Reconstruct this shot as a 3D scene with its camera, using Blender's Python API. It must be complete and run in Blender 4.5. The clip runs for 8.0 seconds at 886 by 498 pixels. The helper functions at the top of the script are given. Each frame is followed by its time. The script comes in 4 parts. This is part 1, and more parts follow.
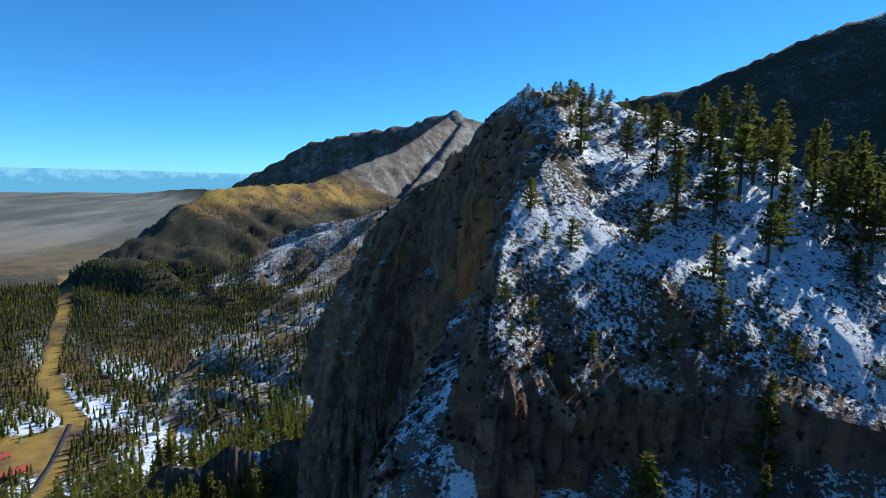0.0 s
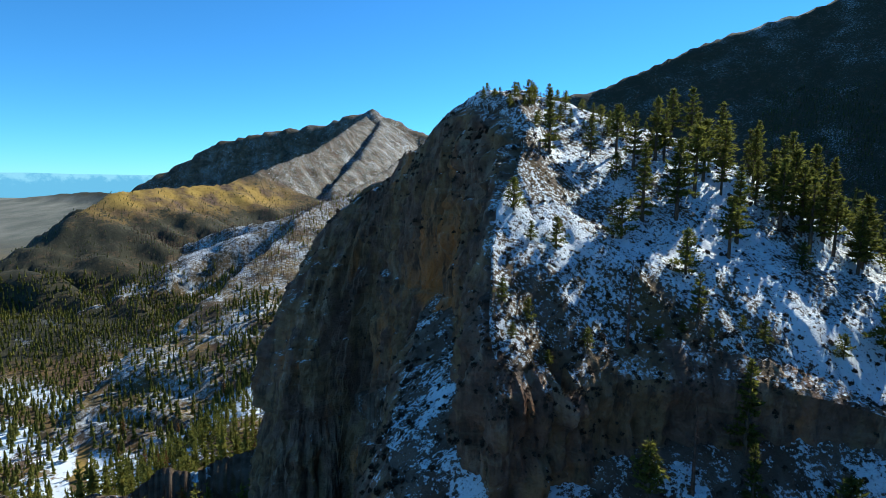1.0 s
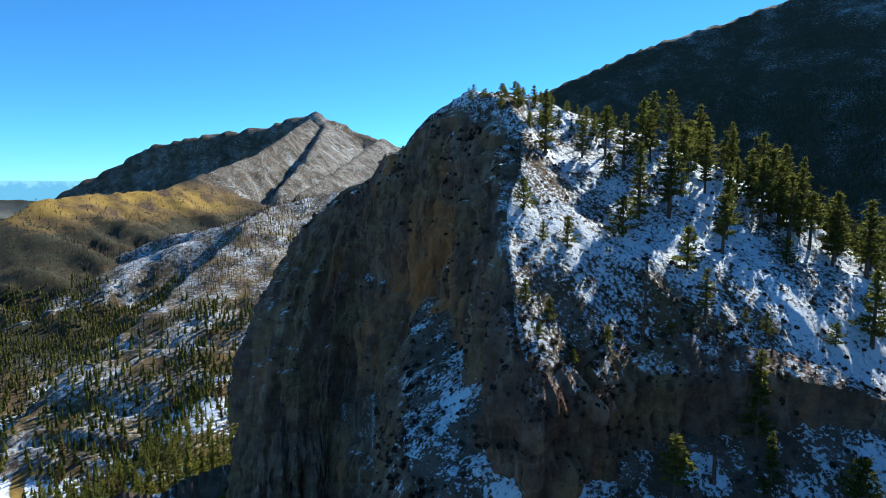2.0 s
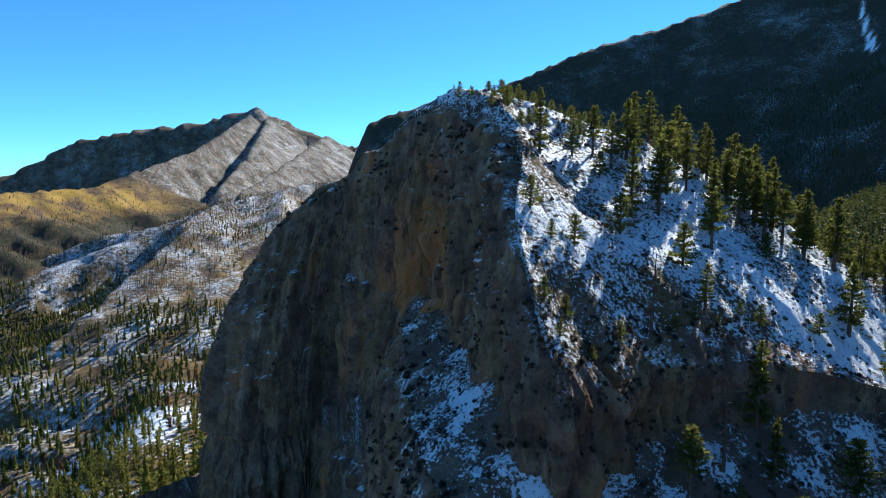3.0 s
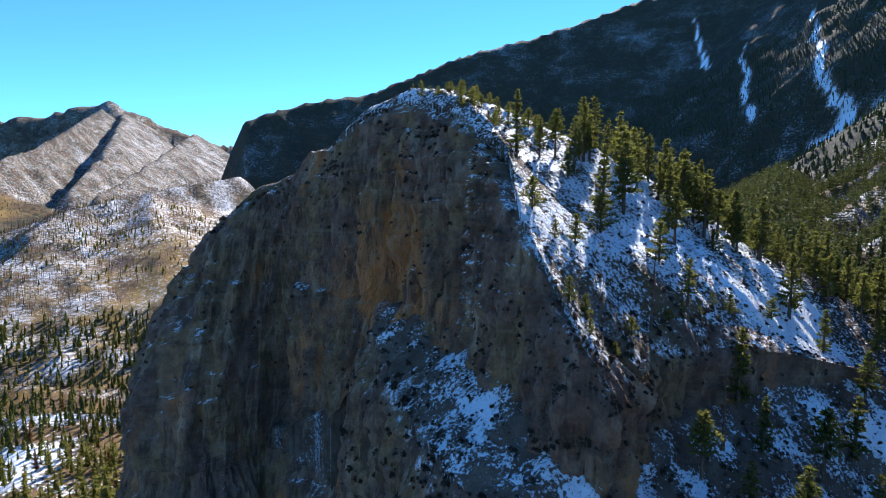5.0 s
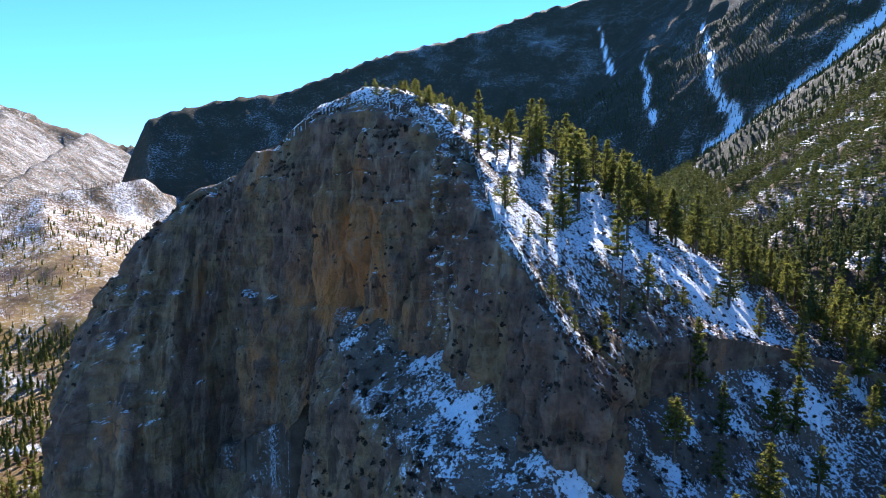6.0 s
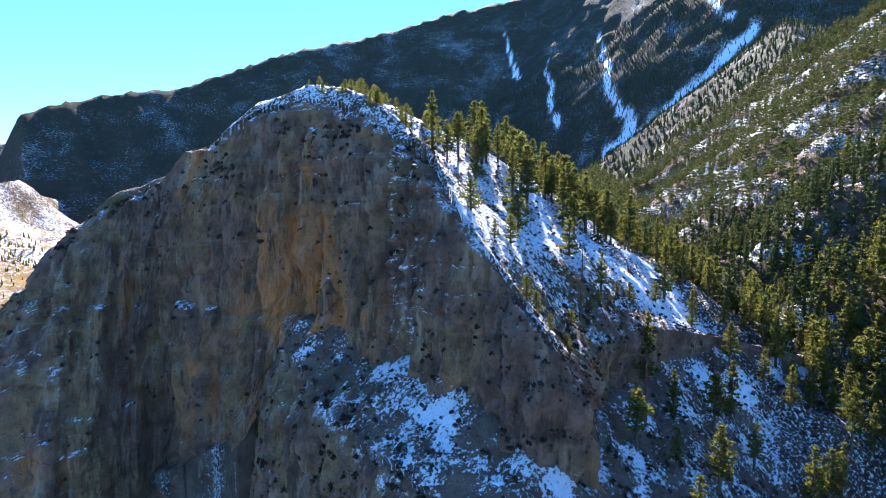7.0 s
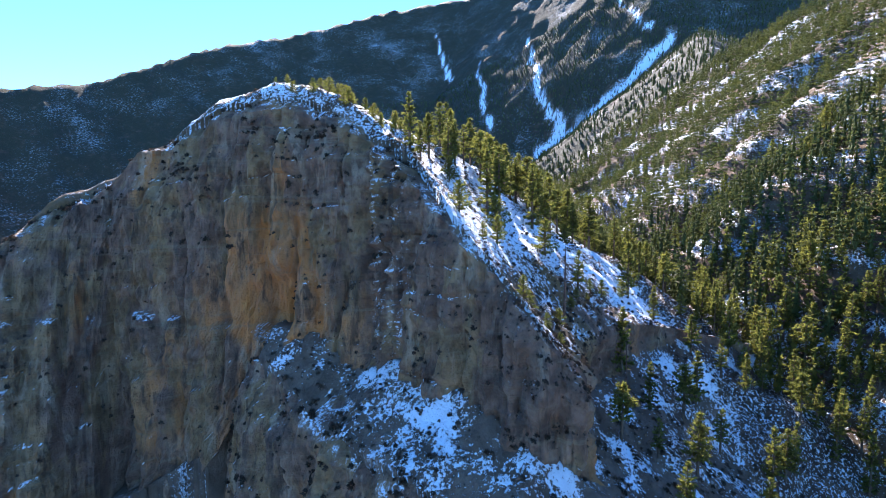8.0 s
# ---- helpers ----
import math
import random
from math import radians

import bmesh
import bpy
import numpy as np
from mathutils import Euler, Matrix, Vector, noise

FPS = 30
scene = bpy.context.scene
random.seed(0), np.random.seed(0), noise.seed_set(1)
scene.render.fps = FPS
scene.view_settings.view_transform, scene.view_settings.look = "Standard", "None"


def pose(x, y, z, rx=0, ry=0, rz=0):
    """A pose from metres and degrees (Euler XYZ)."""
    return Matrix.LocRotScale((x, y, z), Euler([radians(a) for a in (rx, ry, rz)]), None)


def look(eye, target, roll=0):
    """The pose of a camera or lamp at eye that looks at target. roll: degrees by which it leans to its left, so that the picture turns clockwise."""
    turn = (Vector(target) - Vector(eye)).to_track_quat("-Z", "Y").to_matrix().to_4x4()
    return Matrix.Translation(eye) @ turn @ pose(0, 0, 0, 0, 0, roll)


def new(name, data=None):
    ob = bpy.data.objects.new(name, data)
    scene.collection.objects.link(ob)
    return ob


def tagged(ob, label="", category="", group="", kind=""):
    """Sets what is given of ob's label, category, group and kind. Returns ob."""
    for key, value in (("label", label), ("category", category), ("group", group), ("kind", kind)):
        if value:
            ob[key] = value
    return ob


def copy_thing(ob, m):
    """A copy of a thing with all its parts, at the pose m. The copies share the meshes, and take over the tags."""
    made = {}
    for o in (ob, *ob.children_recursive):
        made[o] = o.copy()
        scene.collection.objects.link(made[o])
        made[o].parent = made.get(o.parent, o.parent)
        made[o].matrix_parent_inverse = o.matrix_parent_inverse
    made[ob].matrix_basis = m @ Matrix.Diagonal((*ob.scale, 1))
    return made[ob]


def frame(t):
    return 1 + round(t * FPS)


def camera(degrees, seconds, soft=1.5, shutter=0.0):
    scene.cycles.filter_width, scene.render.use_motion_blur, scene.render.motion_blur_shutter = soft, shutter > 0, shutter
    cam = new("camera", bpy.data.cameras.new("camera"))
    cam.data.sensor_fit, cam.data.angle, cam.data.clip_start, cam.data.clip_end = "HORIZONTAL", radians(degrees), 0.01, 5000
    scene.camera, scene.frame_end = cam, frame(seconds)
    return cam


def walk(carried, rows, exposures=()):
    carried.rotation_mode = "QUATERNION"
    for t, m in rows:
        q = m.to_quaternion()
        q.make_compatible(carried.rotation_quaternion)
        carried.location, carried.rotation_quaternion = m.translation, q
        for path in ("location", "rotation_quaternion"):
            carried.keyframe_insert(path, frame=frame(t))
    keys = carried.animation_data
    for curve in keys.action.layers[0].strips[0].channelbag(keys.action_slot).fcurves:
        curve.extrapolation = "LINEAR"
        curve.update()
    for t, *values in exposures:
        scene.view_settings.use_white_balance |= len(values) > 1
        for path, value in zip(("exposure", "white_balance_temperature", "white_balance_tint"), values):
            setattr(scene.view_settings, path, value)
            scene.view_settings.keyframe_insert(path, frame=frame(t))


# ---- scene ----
# the drone and its level flight round the crag
cam = camera(78.9, 8.0, 0.9)
PATH = [
    (0, (1.1, 0.266, 160.225), (1.097, 2.251, 159.976), 1.3),
    (0.5, (-6.774, 1.893, 160.186), (-6.624, 3.872, 159.938), 1.0),
    (1, (-14.635, 3.593, 160.067), (-14.341, 5.556, 159.821), 0.7),
    (1.5, (-22.45, 5.791, 159.813), (-22.053, 7.736, 159.568), 0.6),
    (1.7, (-25.453, 6.854, 159.769), (-25.019, 8.791, 159.529), 0.5),
    (2.8, (-41.238, 13.771, 159.381), (-40.589, 15.648, 159.144), -0.3),
    (3, (-44.0, 15.068, 159.371), (-43.312, 16.931, 159.131), 0.2),
    (3.5, (-50.739, 18.78, 159.208), (-49.956, 20.604, 158.971), 0.2),
    (4, (-57.146, 22.922, 159.16), (-56.271, 24.705, 158.924), 0.1),
    (4.5, (-63.259, 27.506, 159.23), (-62.282, 29.235, 158.992), 0.0),
    (4.7, (-65.616, 29.64, 159.247), (-64.596, 31.344, 159.011), -0.0),
    (5.8, (-76.698, 40.5, 159.228), (-75.427, 42.027, 158.996), -0.2),
    (6, (-78.499, 42.561, 159.252), (-77.177, 44.043, 159.02), -0.4),
    (6.5, (-82.612, 48.039, 159.398), (-81.169, 49.405, 159.167), -0.5),
    (7, (-86.623, 53.801, 159.67), (-85.074, 55.044, 159.438), -0.6),
    (7.5, (-90.414, 59.665, 159.869), (-88.786, 60.802, 159.636), -0.8),
    (8, (-93.996, 65.688, 160.007), (-92.303, 66.727, 159.775), -0.8),
]
# the camera opens up as it turns towards the sun
EXPOSURES = [(0, 0.24, 5600, 4), (1.0, 0.43, 5850, -1), (1.5, 0.48, 5850, 0), (4, 0.84, 5900, 9), (6, 1.40, 5980, 16), (8, 2.16, 6020, 18)]
walk(cam, [(t, look(eye, target, roll)) for t, eye, target, roll in PATH], EXPOSURES)
# low winter sun ahead and to the right, clear sky
SUN_AZ, SUN_EL = 53.5, 35.5
world = bpy.data.worlds.new("world")
scene.world = world
world.use_nodes = True
sky_node = world.node_tree.nodes.new("ShaderNodeTexSky")
sky_node.sky_type = "NISHITA"
sky_node.sun_disc = False
sky_node.sun_elevation = radians(SUN_EL)
sky_node.sun_rotation = radians(SUN_AZ)
sky_node.altitude = 2400
sky_node.air_density = 1.0
sky_node.dust_density = 0.0
sky_node.ozone_density = 3.0
back = world.node_tree.nodes["Background"]
back.inputs["Strength"].default_value = 0.11
clear = world.node_tree.nodes.new("ShaderNodeVectorMath")
clear.operation = "MULTIPLY"
clear.inputs[1].default_value = (0.44, 0.89, 1.20)
world.node_tree.links.new(sky_node.outputs[0], clear.inputs[0])
world.node_tree.links.new(clear.outputs[0], back.inputs[0])
sun = new("sun", bpy.data.lights.new("sun", "SUN"))
sun.data.energy, sun.data.angle, sun.data.color = 5.0, radians(0.53), (1.0, 0.93, 0.82)
sun_way = Vector((math.sin(radians(SUN_AZ)) * math.cos(radians(SUN_EL)), math.cos(radians(SUN_AZ)) * math.cos(radians(SUN_EL)), math.sin(radians(SUN_EL))))
sun.matrix_world = look(sun_way * 900, (0, 0, 0))
# ---------- materials ----------
def material(name, rough=0.9):
    m = bpy.data.materials.new(name)
    m.use_nodes = True
    m.node_tree.nodes["Principled BSDF"].inputs["Roughness"].default_value = rough
    m.node_tree.nodes["Principled BSDF"].inputs["Specular IOR Level"].default_value = 0.2
    return m, m.node_tree, m.node_tree.nodes["Principled BSDF"]


def node(tree, kind, ins=None, **sets):
    n = tree.nodes.new(kind)
    for k, v in sets.items():
        setattr(n, k, v)
    for k, v in (ins or {}).items():
        if isinstance(v, bpy.types.NodeSocket):
            tree.links.new(v, n.inputs[k])
        else:
            n.inputs[k].default_value = v
    return n


def maths(tree, op, a, b=0.0, c=0.0, clamp=False):
    return node(tree, "ShaderNodeMath", {0: a, 1: b, 2: c}, operation=op, use_clamp=clamp).outputs[0]


def ramp(tree, v, lo, hi, to_lo=0.0, to_hi=1.0):
    return node(tree, "ShaderNodeMapRange", {0: v, 1: lo, 2: hi, 3: to_lo, 4: to_hi}, interpolation_type="SMOOTHSTEP").outputs[0]


def speckle(tree, place, size, detail=3.0, rough=0.55, stretch=None):
    if stretch:
        place = node(tree, "ShaderNodeVectorMath", {0: place, 1: stretch}, operation="MULTIPLY").outputs[0]
    return node(tree, "ShaderNodeTexNoise", {"Vector": place, "Scale": 1.0 / size, "Detail": detail, "Roughness": rough}).outputs["Fac"]


def blend(tree, f, a, b):
    n = node(tree, "ShaderNodeMix", None, data_type="RGBA")
    for sock, v in ((n.inputs[0], f), (n.inputs[6], a), (n.inputs[7], b)):
        if isinstance(v, bpy.types.NodeSocket):
            tree.links.new(v, sock)
        else:
            sock.default_value = (*v, 1) if isinstance(v, tuple) else v
    return n.outputs[2]


def bump(tree, bsdf, height, strength, distance):
    b = node(tree, "ShaderNodeBump", {"Height": height, "Strength": strength, "Distance": distance})
    tree.links.new(b.outputs[0], bsdf.inputs["Normal"])


def land_material():
    m, t, b = material("snowy_ground")
    place = node(t, "ShaderNodeNewGeometry").outputs["Position"]
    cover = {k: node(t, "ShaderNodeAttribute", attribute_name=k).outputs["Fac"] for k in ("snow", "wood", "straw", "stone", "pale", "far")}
    fine, mid, wide = speckle(t, place, 1.0, 6, 0.72), speckle(t, place, 7, 4), speckle(t, place, 60, 5)
    broad = speckle(t, place, 22, 6, 0.65)
    soil = blend(t, ramp(t, mid, 0.35, 0.65), (0.065, 0.038, 0.026), (0.145, 0.092, 0.06))
    grass = blend(t, ramp(t, broad, 0.3, 0.7), (0.27, 0.165, 0.032), (0.40, 0.255, 0.058))
    rock = blend(t, ramp(t, mid, 0.3, 0.7), (0.10, 0.066, 0.046), (0.20, 0.138, 0.098))
    col = blend(t, maths(t, "MULTIPLY", cover["straw"], ramp(t, wide, 0.3, 0.6), clamp=True), soil, grass)
    col = blend(t, ramp(t, maths(t, "ADD", cover["stone"], maths(t, "MULTIPLY", mid, 0.6)), 0.55, 0.8), col, rock)
    green = blend(t, ramp(t, fine, 0.3, 0.7), (0.026, 0.024, 0.016), (0.058, 0.052, 0.028))
    patch = maths(t, "ADD", maths(t, "MULTIPLY", broad, 0.6), maths(t, "MULTIPLY", mid, 0.4))
    col = blend(t, ramp(t, maths(t, "ADD", cover["wood"], patch), 0.92, 1.08), col, green)
    # haze put into the ground colour: the far plain pales with distance
    far_haze = blend(t, ramp(t, speckle(t, place, 300, 5, 0.65, (1, 0.25, 1)), 0.4, 0.65), (0.105, 0.105, 0.085), (0.24, 0.22, 0.175))
    col = blend(t, cover["pale"], col, far_haze)
    drift = maths(t, "ADD", maths(t, "MULTIPLY", fine, 0.85), maths(t, "ADD", maths(t, "MULTIPLY", mid, 0.10), maths(t, "MULTIPLY", broad, 0.05)))
    mottle = maths(t, "ADD", maths(t, "MULTIPLY", speckle(t, place, 6, 5, 0.75), 0.75), maths(t, "MULTIPLY", wide, 0.25))
    drift = maths(t, "ADD", maths(t, "MULTIPLY", drift, maths(t, "SUBTRACT", 1.0, cover["far"])), maths(t, "MULTIPLY", mottle, cover["far"]))
    # thin, broken snow under the far woods, spread to stand in for haze
    thin = maths(t, "MULTIPLY", cover["far"], cover["wood"])
    white = ramp(t, maths(t, "ADD", cover["snow"], drift), maths(t, "MULTIPLY_ADD", thin, -0.26, 0.985), maths(t, "MULTIPLY_ADD", thin, 0.26, 1.035))
    up = node(t, "ShaderNodeSeparateXYZ", {0: node(t, "ShaderNodeNewGeometry").outputs["Normal"]}).outputs[2]
    white = maths(t, "MULTIPLY", white, ramp(t, up, 0.35, 0.55))
    snow = blend(t, fine, (0.78, 0.80, 0.84), (0.88, 0.89, 0.91))
    t.links.new(blend(t, white, col, snow), b.inputs["Base Color"])
    t.links.new(ramp(t, white, 0, 1, 0.95, 0.6), b.inputs["Roughness"])
    bump(t, b, maths(t, "ADD", fine, maths(t, "MULTIPLY", white, 0.2)), 1.0, 0.9)
    return m


def cliff_material():
    m, t, b = material("limestone")
    geo = node(t, "ShaderNodeNewGeometry")
    place = geo.outputs["Position"]
    up = node(t, "ShaderNodeSeparateXYZ", {0: geo.outputs["Normal"]}).outputs[2]
    ochre = node(t, "ShaderNodeAttribute", attribute_name="ochre").outputs["Fac"]
    fine, mid, broad = speckle(t, place, 0.8, 5, 0.65), speckle(t, place, 5, 5), speckle(t, place, 28, 4)
    streak = speckle(t, place, 1.0, 5, 0.6, (0.26, 0.26, 0.05))
    streak2 = speckle(t, place, 1.0, 4, 0.6, (0.11, 0.11, 0.028))
    strata = speckle(t, place, 1.0, 4, 0.6, (0.03, 0.03, 0.55))
    grey = blend(t, ramp(t, mid, 0.3, 0.7), (0.118, 0.068, 0.046), (0.248, 0.148, 0.100))
    olive = blend(t, ramp(t, mid, 0.3, 0.7), (0.152, 0.090, 0.045), (0.305, 0.185, 0.095))
    grey = blend(t, ramp(t, speckle(t, place, 1.0, 5, 0.6, (0.07, 0.07, 0.035)), 0.46, 0.58), grey, olive)
    warm = blend(t, ramp(t, streak, 0.35, 0.65), (0.50, 0.19, 0.055), (0.42, 0.20, 0.095))
    col = blend(t, ramp(t, maths(t, "ADD", streak2, ochre), 0.56, 0.80), grey, warm)
    tan = speckle(t, place, 1.0, 4, 0.6, (0.19, 0.19, 0.042))
    col = blend(t, maths(t, "MULTIPLY", maths(t, "MULTIPLY", ramp(t, tan, 0.53, 0.68), ramp(t, broad, 0.40, 0.58)), 0.8), col, (0.40, 0.28, 0.185))
    col = blend(t, maths(t, "MULTIPLY", ramp(t, streak, 0.55, 0.67), 0.7), col, (0.055, 0.040, 0.032))
    col = blend(t, maths(t, "MULTIPLY", ramp(t, strata, 0.55, 0.7), 0.35), col, (0.26, 0.20, 0.13))
    col = blend(t, maths(t, "MULTIPLY", ramp(t, fine, 0.55, 0.75), 0.5), col, (0.05, 0.04, 0.03))
    sn = maths(t, "ADD", up, maths(t, "MULTIPLY", maths(t, "SUBTRACT", maths(t, "ADD", maths(t, "MULTIPLY", mid, 0.5), maths(t, "MULTIPLY", broad, 0.5)), 0.5), 1.4))
    white = maths(t, "MULTIPLY", ramp(t, sn, 0.78, 0.94), ramp(t, speckle(t, place, 0.9, 6, 0.72), 0.49, 0.53))
    cap = node(t, "ShaderNodeAttribute", attribute_name="cap").outputs["Fac"]
    drift = maths(t, "MULTIPLY", ramp(t, speckle(t, place, 1.0, 6, 0.72), 0.51, 0.56), maths(t, "MULTIPLY", maths(t, "MULTIPLY", cap, ramp(t, mid, 0.49, 0.60)), ramp(t, up, 0.15, 0.42)))
    white = maths(t, "MAXIMUM", white, drift)
    t.links.new(blend(t, white, col, (0.82, 0.84, 0.87)), b.inputs["Base Color"])
    bump(t, b, maths(t, "ADD", maths(t, "MULTIPLY", streak, 0.8), maths(t, "ADD", fine, maths(t, "MULTIPLY", strata, 0.6))), 1.0, 1.2)
    return m


def leaf_material(name, dark, light, size=1.2, thin=0.6):
    m, t, b = material(name, 0.7)
    geo = node(t, "ShaderNodeNewGeometry")
    own = node(t, "ShaderNodeObjectInfo").outputs["Random"]
    v = maths(t, "ADD", maths(t, "MULTIPLY", speckle(t, geo.outputs["Position"], size, 2), 0.7), maths(t, "ADD", maths(t, "MULTIPLY", geo.outputs["Random Per Island"], 0.25), maths(t, "MULTIPLY", own, 0.12)))
    col = blend(t, ramp(t, v, 0.3, 0.8), dark, light)
    t.links.new(col, b.inputs["Base Color"])
    glow = node(t, "ShaderNodeBsdfTranslucent", {"Color": col})
    mixed = node(t, "ShaderNodeMixShader", {0: thin})
    t.links.new(b.outputs[0], mixed.inputs[1])
    t.links.new(glow.outputs[0], mixed.inputs[2])
    t.links.new(mixed.outputs[0], t.nodes["Material Output"].inputs["Surface"])
    return m


def plain_material(name, a, c, size, rough=0.9, stretch=None):
    m, t, b = material(name, rough)
    place = node(t, "ShaderNodeNewGeometry").outputs["Position"]
    v = speckle(t, place, size, 4, 0.6, stretch)
    t.links.new(blend(t, ramp(t, v, 0.3, 0.7), a, c), b.inputs["Base Color"])
    bump(t, b, v, 0.5, size * 0.3)
    return m


SNOWY = land_material()
ROCK = cliff_material()
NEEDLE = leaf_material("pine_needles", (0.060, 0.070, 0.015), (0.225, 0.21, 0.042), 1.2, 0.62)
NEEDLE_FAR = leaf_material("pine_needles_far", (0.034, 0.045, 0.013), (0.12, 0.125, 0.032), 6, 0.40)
# lighter copy of the far needles, valley sunlight put into the colour
NEEDLE_SUNLIT = leaf_material("pine_needles_sunlit", (0.080, 0.096, 0.020), (0.29, 0.26, 0.052), 9, 0.65)
NEEDLE_RUST = leaf_material("pine_needles_rust", (0.12, 0.065, 0.02), (0.32, 0.17, 0.055), 3, 0.5)
SCRUB = leaf_material("scrub_leaves", (0.038, 0.028, 0.020), (0.095, 0.070, 0.048), 1.2, 0.3)
BARK = plain_material("pine_bark", (0.06, 0.04, 0.028), (0.15, 0.10, 0.065), 0.3, 0.9, (1, 1, 0.2))
BURNT = plain_material("charred_wood", (0.045, 0.028, 0.022), (0.17, 0.095, 0.065), 0.6)


def haze_glow_material():
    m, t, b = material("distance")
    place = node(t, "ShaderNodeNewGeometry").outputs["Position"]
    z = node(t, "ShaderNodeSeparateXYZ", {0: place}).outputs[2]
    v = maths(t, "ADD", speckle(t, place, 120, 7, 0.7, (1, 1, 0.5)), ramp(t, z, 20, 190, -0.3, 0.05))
    # horizon haze: a pale blue that glows by itself
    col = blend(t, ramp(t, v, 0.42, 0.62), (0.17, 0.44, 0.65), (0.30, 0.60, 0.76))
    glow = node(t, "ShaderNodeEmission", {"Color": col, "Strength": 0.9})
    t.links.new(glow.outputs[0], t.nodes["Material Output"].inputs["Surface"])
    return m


HAZE_GLOW = haze_glow_material()
# ---------- shape of the land ----------
def lattice(ix, iy, seed):
    h = (ix * 374761393 + iy * 668265263 + seed * 974711) & 0xFFFFFFFF
    h = ((h ^ (h >> 13)) * 1274126177) & 0xFFFFFFFF
    h = ((h ^ (h >> 16)) * 2246822519) & 0xFFFFFFFF
    return ((h ^ (h >> 15)) & 0xFFFF) / 65535.0


def grain(x, y, seed=0):
    """Smooth noise between -1 and 1, over arrays."""
    ix, iy = np.floor(x).astype(np.int64), np.floor(y).astype(np.int64)
    fx, fy = x - ix, y - iy
    total = 0.0
    wx, wy = fx * fx * fx * (fx * (fx * 6 - 15) + 10), fy * fy * fy * (fy * (fy * 6 - 15) + 10)
    for dx in (0, 1):
        for dy in (0, 1):
            a = lattice(ix + dx, iy + dy, seed) * 2 * math.pi
            g = np.cos(a) * (fx - dx) + np.sin(a) * (fy - dy)
            total = total + g * (wx if dx else 1 - wx) * (wy if dy else 1 - wy)
    return total * 1.5


def fractal(x, y, size, octaves=4, seed=0, rough=0.5):
    total, amp, norm = 0.0, 1.0, 0.0
    for k in range(octaves):
        total = total + amp * grain(x / size + 17.3 * k, y / size - 9.1 * k, seed + k)
        norm += amp
        amp, size = amp * rough, size * 0.5
    return total / norm


def smooth(a, b, v):
    t = np.clip((v - a) / (b - a), 0, 1)
    return t * t * (3 - 2 * t)


def soft_max(a, b, k):
    h = np.clip(0.5 + 0.5 * (a - b) / k, 0, 1)
    return b * (1 - h) + a * h + k * h * (1 - h)


def soft_min(a, b, k):
    return -soft_max(-a, -b, k)


def along(points, x, y):
    """Nearest place on a polyline: distance, interpolated further columns, length run, side (left of its way is positive)."""
    pts = np.array(points, float)
    best = np.full(x.shape, 1e18)
    cols = [np.zeros(x.shape) for _ in range(pts.shape[1] - 2)]
    run, side, start = np.zeros(x.shape), np.zeros(x.shape), 0.0
    for p, q in zip(pts[:-1], pts[1:]):
        d = q[:2] - p[:2]
        size = math.hypot(*d)
        t = np.clip(((x - p[0]) * d[0] + (y - p[1]) * d[1]) / size ** 2, 0, 1)
        ex, ey = x - p[0] - t * d[0], y - p[1] - t * d[1]
        dd = ex * ex + ey * ey
        m = dd < best
        best = np.where(m, dd, best)
        for i in range(len(cols)):
            cols[i] = np.where(m, p[2 + i] + t * (q[2 + i] - p[2 + i]), cols[i])
        run = np.where(m, start + t * size, run)
        side = np.where(m, d[0] * ey - d[1] * ex, side)
        start += size
    return np.sqrt(best), cols, run, np.sign(side)


ROAD = [(-252, 279), (-423, 557), (-448, 635), (-528, 715), (-586, 773), (-636, 860), (-699, 974), (-950, 1330)]
TRAIL = [(-238, 451), (-314, 587), (-343, 670), (-379, 794), (-374, 888), (-272, 951)]

# crest lines of the hills (x, y, height)
FAR_RIDGE = [(-1708, 3727, -27), (-1363, 3760, 174), (-924, 3737, 414), (-565, 3657, 482), (-259, 3591, 526), (40, 3500, 615), (284, 3506, 511), (528, 3423, 405), (690, 3237, 375)]
GOLD_SPUR = [(-694, 1397, 73), (-652, 1526, 125), (-565, 1665, 139), (-442, 1803, 148), (-347, 2077, 210), (-217, 2495, 298), (16, 3353, 553)]
RIDGE_SPURS = [[(-130, 2020, 140), (-20, 2500, 275), (110, 3400, 545)], [(-50, 1930, 125), (140, 2500, 250), (440, 3300, 450)]]
TOE_SPUR = [(-1060, 1600, -112), (-880, 1545, -12), (-720, 1480, 88)]
BURNT_RIDGE = [(-657, 1365, -114), (-575, 1379, -62), (-456, 1379, 0), (-332, 1371, 48), (-190, 1355, 68), (-112, 1427, 106), (6, 1526, 134), (150, 1613, 162), (315, 1736, 188)]
SNOW_SPUR = [(-112, 1427, 106), (-165, 1310, 75), (-195, 1200, 8), (-210, 1120, -42), (-220, 1050, -92)]
